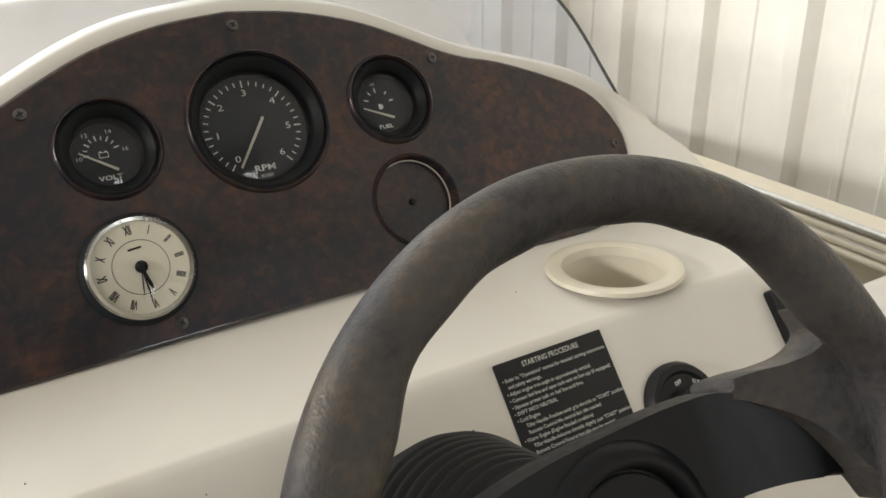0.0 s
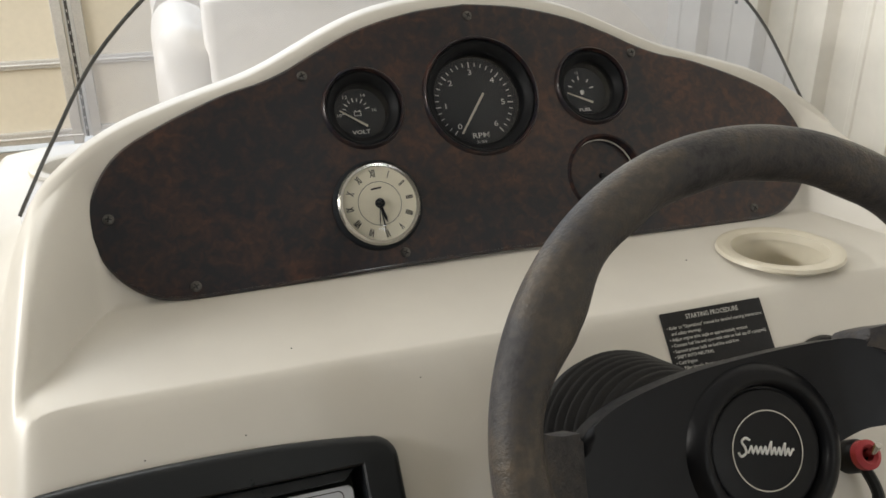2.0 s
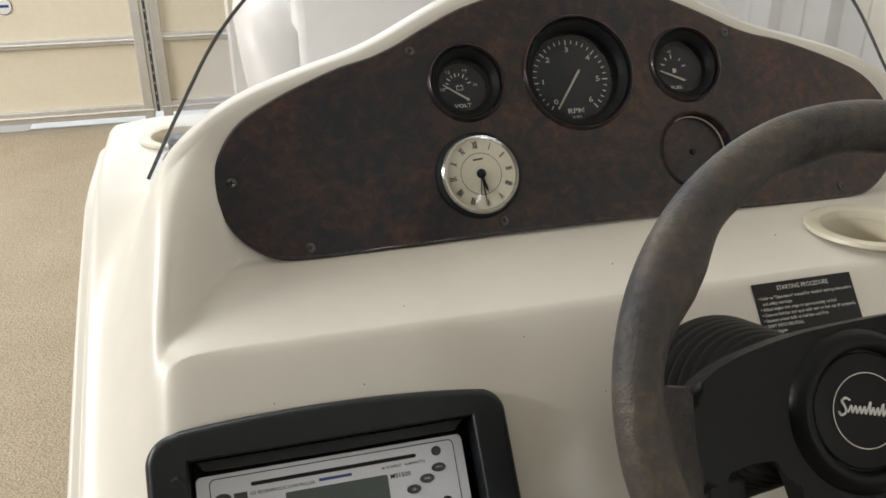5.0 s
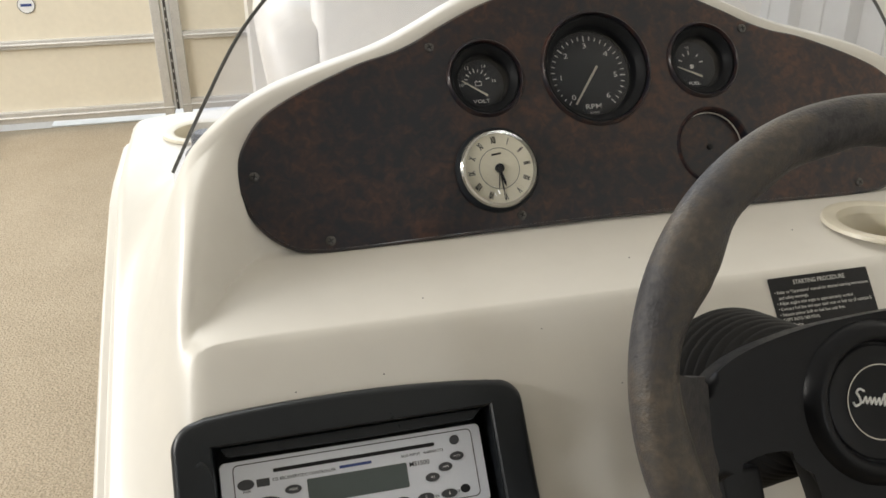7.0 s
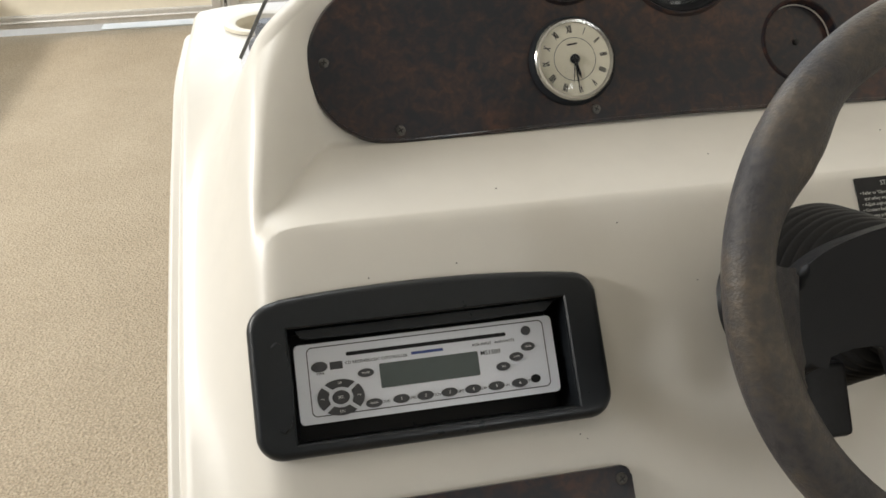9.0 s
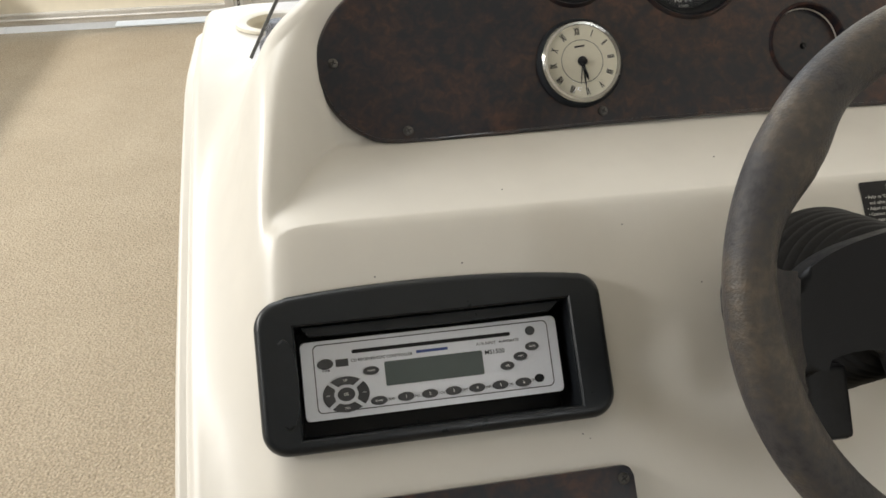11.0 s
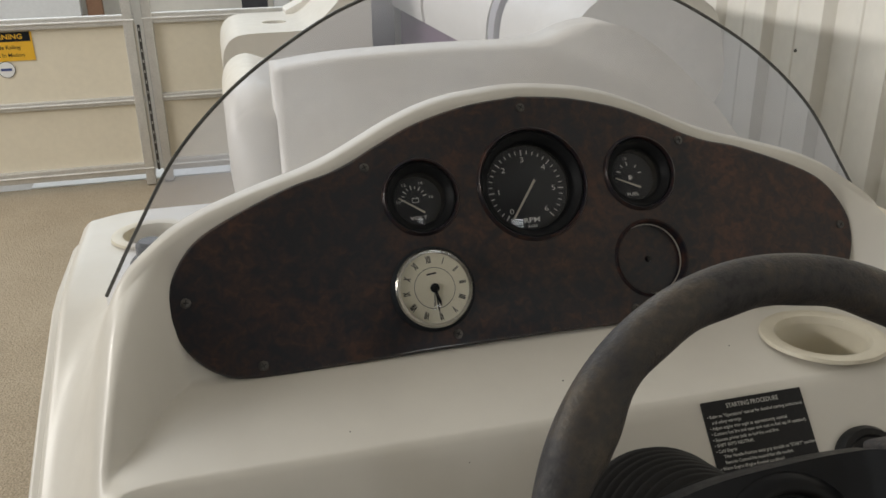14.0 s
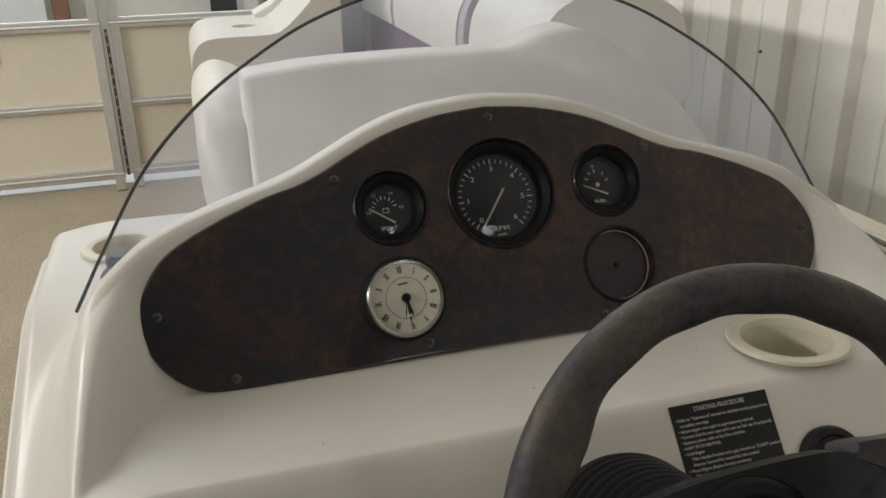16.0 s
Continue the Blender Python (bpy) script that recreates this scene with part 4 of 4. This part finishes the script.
# ---- the steering wheel ----
def wheel():
    t = thing("steering_wheel", WHEEL, "worn grey leather boat steering wheel with black pad", "steering wheel")
    n, k = 160, 20
    bm = bmesh.new()
    rings = []
    for i in range(n):
        a = 2 * math.pi * i / n
        deg = math.degrees(a)
        off_top = abs(((deg - 90 + 180) % 360) - 180)
        swell = 0.0062 * math.exp(-(((off_top - 58) / 10) ** 2)) - 0.0042 * math.exp(-(((off_top - 80) / 12) ** 2)) + 0.0006 * math.sin(deg / 3.1) * (off_top < 60)
        ring = []
        for j in range(k):
            b = 2 * math.pi * j / k
            r = 0.0152
            inward = max(0.0, -math.cos(b))
            r += inward * swell
            R = 0.1505 + r * math.cos(b)
            ring.append(bm.verts.new((R * math.cos(a), R * math.sin(a), r * 0.98 * math.sin(b))))
        rings.append(ring)
    for i in range(n):
        a, b = rings[i], rings[(i + 1) % n]
        for j in range(k):
            bm.faces.new((a[j], a[(j + 1) % k], b[(j + 1) % k], b[j]))
    part("rim", bm, LEATHER, t, "scuffed grey-brown leather rim", 180)

    # leather-covered spoke roots flaring from the dished centre up into the rim
    for nm, pts, x0, x1 in (("spoke_root", [(-0.144, 0.030), (-0.131, 0.0215), (-0.116, 0.0165), (-0.1035, 0.0150), (-0.0985, 0.0125), (-0.1010, -0.006), (-0.1025, -0.024), (-0.0990, -0.049), (-0.112, -0.066), (-0.140, -0.062), (-0.146, 0.0)], -0.099, -0.143),
                            ("spoke_root", [(0.089, 0.035), (0.0900, 0.0430), (0.102, 0.0452), (0.1165, 0.0452), (0.130, 0.0480), (0.138, 0.0560), (0.136, 0.0700), (0.147, 0.050), (0.1495, 0.0), (0.147, -0.034), (0.140, -0.018), (0.122, 0.012), (0.100, 0.030)], 0.088, 0.145)):
        root = slab(smooth_line(pts + pts[:1], 5)[:-1], -0.026, 0.0, 0.006, 5)
        for v in root.verts:
            v.co.z += -0.044 + 0.036 * (v.co.x - x0) / (x1 - x0)
        part(nm, root, LEATHER, t, "leather-covered spoke end", 60)
    # padded two-armed centre, its starboard arm rising to the rim
    top = [(-0.0985, -0.050), (-0.1025, -0.024), (-0.1012, -0.006), (-0.0965, 0.0095), (-0.085, 0.0190), (-0.069, 0.0262), (-0.0475, 0.0318), (-0.02, 0.0366), (0.012, 0.0392), (0.04, 0.0408), (0.062, 0.0412), (0.080, 0.0408), (0.093, 0.0370), (0.106, 0.0298), (0.121, 0.0180), (0.136, 0.0015), (0.1475, -0.0150), (0.152, -0.024)]
    under = [(0.127, -0.0175), (0.108, -0.0143), (0.083, -0.0130), (0.068, -0.0165), (0.058, -0.0200), (0.0485, -0.0264), (0.0422, -0.0370), (0.037, -0.070), (0.033, -0.105), (0.030, -0.138), (-0.022, -0.138), (-0.026, -0.105), (-0.034, -0.070), (-0.040, -0.044), (-0.0495, -0.0360), (-0.068, -0.0352), (-0.087, -0.0400)]
    pad = slab(smooth_line(top, 3) + smooth_line(under, 3), -0.066, -0.0475, 0.0055, 5)
    for x in np.arange(0.052, 0.15, 0.007):
        bmesh.ops.bisect_plane(pad, geom=pad.verts[:] + pad.edges[:] + pad.faces[:], plane_co=(x, 0, 0), plane_no=(1, 0, 0))
    for v in pad.verts:
        u = min(1.0, max(0.0, (v.co.x - 0.050) / 0.110))
        v.co.z += 0.017 * u * u * (3 - 2 * u)
    part("pad", pad, PAD, t, "soft black centre pad")
    c = (0.0125, -0.0143)
    dome = lathe([(0.0535, -0.028), (0.0515, -0.0195), (0.0495, -0.0160), (0.0470, -0.0130), (0.0440, -0.0108), (0.0412, -0.0102), (0.0388, -0.0108), (0.0370, -0.0130), (0.0362, -0.0185), (0.0350, -0.0185)], 72, *c)
    dome.transform(Matrix.Translation((0, 0, -0.030)))
    part("hub_dome", dome, PAD, t)
    cap = part("hub_cap", lathe([(0.0354, -0.0490), (0.0350, -0.0465), (0.0337, -0.0455), (0.0, -0.0450)], 64, *c), PAD, t, "round black horn cap")
    part("cap_ring", lathe([(0.0223, -0.0456), (0.0223, -0.0446), (0.0231, -0.0446), (0.0231, -0.0456)], 72, *c, close=True), CHROME, cap, "thin silver ring")
    # a slanted white flourish in place of the maker's script
    wave = [(-0.0120, 0.0052), (-0.0150, 0.0062), (-0.0172, 0.0040), (-0.0150, 0.0010), (-0.0142, -0.0022), (-0.0172, -0.0042), (-0.0190, -0.0022)]
    flourish = tube([(x, y, -0.0446) for x, y in smooth_line(wave, 6)], 0.00075, 6)
    line, x = [], -0.0128
    for h in (0.0018, 0.0018, 0.0018, 0.0020, 0.0052, 0.0018, 0.0020, 0.0048, 0.0018, 0.0018):
        line += [(x, -0.0022), (x + 0.0014 + h * 0.25, h), (x + 0.0022 + h * 0.1, h * 0.5)]
        x += 0.0030
    tube([(p, q, -0.0446) for p, q in smooth_line(line, 4)], 0.00062, 6, bm=flourish)
    flourish.transform(pose(*c, 0, 0, 0, -13))
    part("emblem", flourish, WHITE, cap, "white slanted flourish")
    return t


wheel()

# rubber bellows and column between the fascia and the wheel
col = thing("steering_column", COLUMN, "ribbed black rubber steering column boot with tilt lever", "steering column")
prof = []
for k in range(22):
    z = -0.070 - 0.0066 * k
    r = 0.0365 + 0.0235 * min(1.0, k / 9) ** 0.75 - 0.0005 * max(0, k - 12)
    prof += [(r - 0.0042, z), (r + 0.0010, z - 0.0013), (r + 0.0026, z - 0.0028), (r + 0.0010, z - 0.0045), (r - 0.0042, z - 0.0062)]
bm = lathe([(0.02, -0.068)] + prof + [(0.058, -0.217), (0.062, -0.224), (0, -0.224)], 72)
for v in bm.verts:
    near = max(0.0, 1.0 - (-0.070 - v.co.z) / 0.059) if v.co.z > -0.129 else 0.0
    v.co.x += -0.050 + 0.20 * (-0.05 - v.co.z) + 0.026 * near
    v.co.y += 0.003 - 0.05 * (-0.05 - v.co.z) - 0.006 * near
part("bellows", bm, RUBBER, col)
part("shaft", lathe([(0.026, -0.09), (0.026, -0.060), (0, -0.060)], 32, 0, -0.008), BLACK, col)
lever = box(-0.084, -0.056, -0.086, -0.040, -0.105, -0.080, 0.004)
part("tilt_lever", lever, BLACK, col)


# ---- seats ----
def cushion(points, depth, bevel, m, bm=None, seg=4):
    """A padded block: outline (x, z) thick along y, with soft edges."""
    own = slab(points, 0.0, depth)
    bmesh.ops.bevel(own, geom=[e for e in own.edges if len(e.link_faces) == 2 and e.calc_face_angle(0) > 0.6], offset=bevel, segments=seg, affect="EDGES", profile=0.5)
    own.transform(m)
    return join(bm, own)


up = Matrix(((1, 0, 0, 0), (0, 0, 1, 0), (0, 1, 0, 0), (0, 0, 0, 1)))
lounge = thing("lounge_seat", pose(0.010, 0.54, 0), "cream vinyl lounge seat with its back to the console", "seat")
back_line = smooth_line([(-0.205, 0.866), (-0.10, 0.877), (0.05, 0.881), (0.17, 0.881), (0.235, 0.884), (0.300, 0.905), (0.360, 0.908), (0.425, 0.872), (0.495, 0.815), (0.560, 0.750), (0.68, 0.61)], 5)
part("backrest", cushion([(-0.205, 0.14)] + back_line + [(0.70, 0.14)], 0.12, 0.045, up, seg=7), VINYL_SOFT, lounge, "tall padded cream back", 180)
part("end_roll", cushion([(-0.165, 0.12), (-0.165, 0.74)] + smooth_line([(-0.180, 0.780), (-0.225, 0.797), (-0.262, 0.783), (-0.281, 0.745), (-0.281, 0.68), (-0.262, 0.52), (-0.238, 0.33), (-0.215, 0.12)], 4), 0.62, 0.04, Matrix.Translation((0, 0.03, 0)) @ up, seg=6), VINYL_SOFT, lounge, "rounded cream end cushion", 180)
part("seat_cushion", box(-0.19, 0.68, 0.16, 0.70, 0.28, 0.46, 0.04, 3), VINYL, lounge)
part("plinth", box(-0.17, 0.68, 0.04, 0.68, 0.0, 0.28, 0.01), GELCOAT, lounge)
for k, xx in enumerate((-0.2015,)):
    part("piping", tube([(xx + 0.008, 0.011, 0.20), (xx + 0.009, 0.010, 0.55), (xx + 0.010, 0.013, 0.825)], 0.0016, 8), VINYL, lounge)

bow = thing("bow_seat", pose(0, 2.05, 0), "cream vinyl bow lounge with plum stripe and cup holder arm", "seat")
arm_line = [(-0.262, 0.12), (-0.264, 0.40)] + smooth_line([(-0.264, 0.62), (-0.255, 0.672), (-0.225, 0.708), (-0.17, 0.720), (-0.02, 0.722), (0.03, 0.735), (0.09, 0.785), (0.15, 0.845), (0.20, 0.875)], 5) + [(0.22, 0.86), (0.22, 0.12)]
arm = cushion(arm_line, 0.55, 0.030, up, seg=5)
carve("arm", arm, [drum(0.042, 0.66, 0.80, -0.075, 0.26, Matrix())], GELCOAT, bow, 50, "moulded arm with a cup recess")
part("arm_panel", cushion(rounded(-0.212, 0.14, 0.15, 0.645, 0.05, 6), 0.02, 0.006, Matrix.Translation((0, -0.007, 0)) @ up), VINYL, bow, "padded arm panel")
part("end_back", cushion([(-0.02, 0.2), (-0.02, 0.735), (0.04, 0.765), (0.12, 0.83), (0.25, 0.93), (0.40, 0.98), (0.66, 0.98), (0.66, 0.2)], 0.14, 0.03, Matrix.Translation((0, 0.45, 0)) @ up), VINYL, bow, "cream back across the bow")
# Grey here stands for the shade on the inner panel.
part("end_panel", cushion([(0.02, 0.25), (0.02, 0.70), (0.10, 0.77), (0.24, 0.87), (0.38, 0.90), (0.38, 0.25)], 0.03, 0.01, Matrix.Translation((0, 0.425, 0)) @ up), VINYL_GREY, bow, "vinyl inner panel, its shade put into the grey")
stripe = cushion([(-0.60, 0.45), (-0.60, 0.715), (0.05, 0.755), (0.40, 0.765), (0.40, 0.45)], 0.05, 0.012, Matrix.Translation((0.40, 0, 0)) @ Matrix(((0, 0, 1, 0), (1, 0, 0, 0), (0, 1, 0, 0), (0, 0, 0, 1))))
part("stripe", stripe, PURPLE, bow, "plum vinyl lower back")
side = Matrix(((1, 0, 0, 0), (0, 0, 1, 0), (0, 1, 0, 0), (0, 0, 0, 1)))
roll = [(0.375, 0.74), (0.37, 0.80), (0.385, 0.87), (0.43, 0.92), (0.52, 0.945), (0.64, 0.92), (0.70, 0.86), (0.70, 0.70), (0.45, 0.70)]
part("roll", cushion(smooth_line(roll, 4), 0.50, 0.02, Matrix.Translation((0, -0.06, 0)) @ side), VINYL, bow, "rolled cream upper back")
part("roll", cushion(smooth_line(roll, 4), 0.66, 0.02, Matrix.Translation((0, -0.76, 0)) @ side), VINYL, bow, "rolled cream upper back")
part("roll", cushion(smooth_line(roll, 4), 0.42, 0.02, Matrix.Translation((0.012, -1.25, 0)) @ side), VINYL, bow, "rolled cream upper back")
part("band", cushion(smooth_line([(x * 1.012 - 0.004, z * 1.006) for x, z in roll], 4), 0.045, 0.008, Matrix.Translation((0.002, -0.815, 0)) @ side), VINYL_GREY, bow, "grey vinyl seam band")
part("bow_cushion", box(-0.20, 0.60, -0.2, 0.58, 0.24, 0.44, 0.04, 3), VINYL, bow)

socket = thing("lamp_socket", pose(-0.366, 0.150, LEDGE), "small black lamp socket on the console ledge", "socket")
part("base", lathe([(0.023, 0.0), (0.023, 0.006), (0.019, 0.011), (0.015, 0.012), (0.015, 0.026), (0.011, 0.030), (0, 0.030)], 32), BLACK, socket)

# ---- warning sign on the gate ----
sign = thing("warning_sign", pose(-1.095, 2.912, 0.608, 90, 0, 0), "amber and black warning sign stuck on the gate sheet", "sign")
part("plate", slab(rounded(-0.125, 0.125, -0.064, 0.046, 0.003), 0, 0.0015), ORANGE, sign, smooth=False)
part("header", box(-0.125, 0.118, 0.010, 0.046, 0.0016, 0.0024), DIAL, sign, smooth=False)
part("lettering", words("WARNING", 0.019, 0.020, 0.028, 0.0026, squash=1.1, bold=0.0006), ORANGE, sign, smooth=False)
part("lettering", words("Inside Railing", 0.0150, 0.024, -0.012, 0.0018, squash=0.98, bold=0.0002), DIAL, sign, smooth=False)
part("lettering", words("Boat Is In Motion", 0.0150, 0.016, -0.042, 0.0018, squash=0.98, bold=0.0002), DIAL, sign, smooth=False)
badge = thing("round_sticker", pose(-1.083, 2.912, 0.512, 90, 0, 0), "white round sticker with a blue bar on the gate sheet", "sticker")
part("disc", slab(ellipse(0, 0, 0.032, 0.032, 40), 0, 0.0012), DIAL, badge, smooth=False)
part("disc_face", slab(ellipse(0, 0, 0.030, 0.030, 40), 0.0013, 0.0018), PALE, badge, smooth=False)
part("bar", box(-0.020, 0.020, -0.005, 0.005, 0.0019, 0.0023), BLUE, badge, smooth=False)

# ---- throttle control at the console's starboard edge, and the helm-side cushion ----
thr = thing("throttle_control", FACE @ pose(0.338, -0.055, 0), "black throttle control box on the console's starboard edge", "throttle")
part("box", box(0.0, 0.027, -0.060, 0.034, -0.03, 0.009, 0.003), BLACK, thr)
part("lever", tube([(0.022, -0.045, 0.0), (0.026, -0.050, 0.02), (0.030, -0.060, 0.03)], 0.005, 12), BLACK, thr)
pillow = thing("side_cushion", pose(0.615, -0.33, 0), "white vinyl cushion beside the side railing", "cushion")
part("pad", box(-0.09, 0.085, -0.45, 0.16, 0.30, 0.625, 0.025, 4), VINYL, pillow)
part("base", box(-0.08, 0.09, -0.44, 0.14, 0.0, 0.30, 0.01), GELCOAT, pillow)
# Daylight in the gap below the gate, laid in as a pale strip.
gap_light = thing("gate_gap_light", pose(0, 2.98, 0), "pale strip standing in for daylight under the gate", "trim", kind="structure")
part("strip", box(-1.10, 0.80, 0.0, 0.14, -0.03, 0.006, 0.003), PALE, gap_light)

# ---- what stands beyond the bow ----
for k, (x0, x1, y, z1, m, nm, lb) in enumerate(((-2.2, -1.05, 4.9, 1.6, PALE, "shed_door", "pale panelled door leaf standing at the shed's end"), (-1.02, -0.93, 4.95, 1.6, BROWNBOX, "timber_post", "brown timber post at the shed's end"), (-0.10, 0.06, 4.9, 1.7, DARK, "storage_rack", "dark clothes rack at the shed's end"),
                                                 (0.10, 0.20, 4.95, 1.7, PALE, "board", "pale board leaning at the shed's end"), (0.23, 0.52, 4.9, 1.7, BROWNBOX, "cabinet", "brown wooden cabinet at the shed's end"), (0.58, 0.70, 4.92, 1.7, DARK, "storage_rack", "dark clothes rack at the shed's end"))):
    t = thing(nm, pose(0, y, -0.62), lb, nm.replace("_", " "))
    part("panel", box(x0, x1, 0, 0.06, 0, z1 + 0.62, 0.004), m, t)
    if x1 - x0 > 0.25:
        part("stile", box(x0 + 0.02, x0 + 0.07, -0.012, 0.0, 0.02, z1 + 0.6, 0.003), m, t)

# ---- fixings in the shed wall ----
for y, z in ((1.089, 0.745), (1.525, 0.776)):
    t = thing("wall_screw", pose(1.112, y, z, 0, -90, 0), "small dark screw head in the ribbed shed wall", "screw", "wall screws")
    part("head", lathe([(0.0045, 0), (0.0042, 0.003), (0.0025, 0.0045), (0, 0.0048)], 16), STEEL, t)
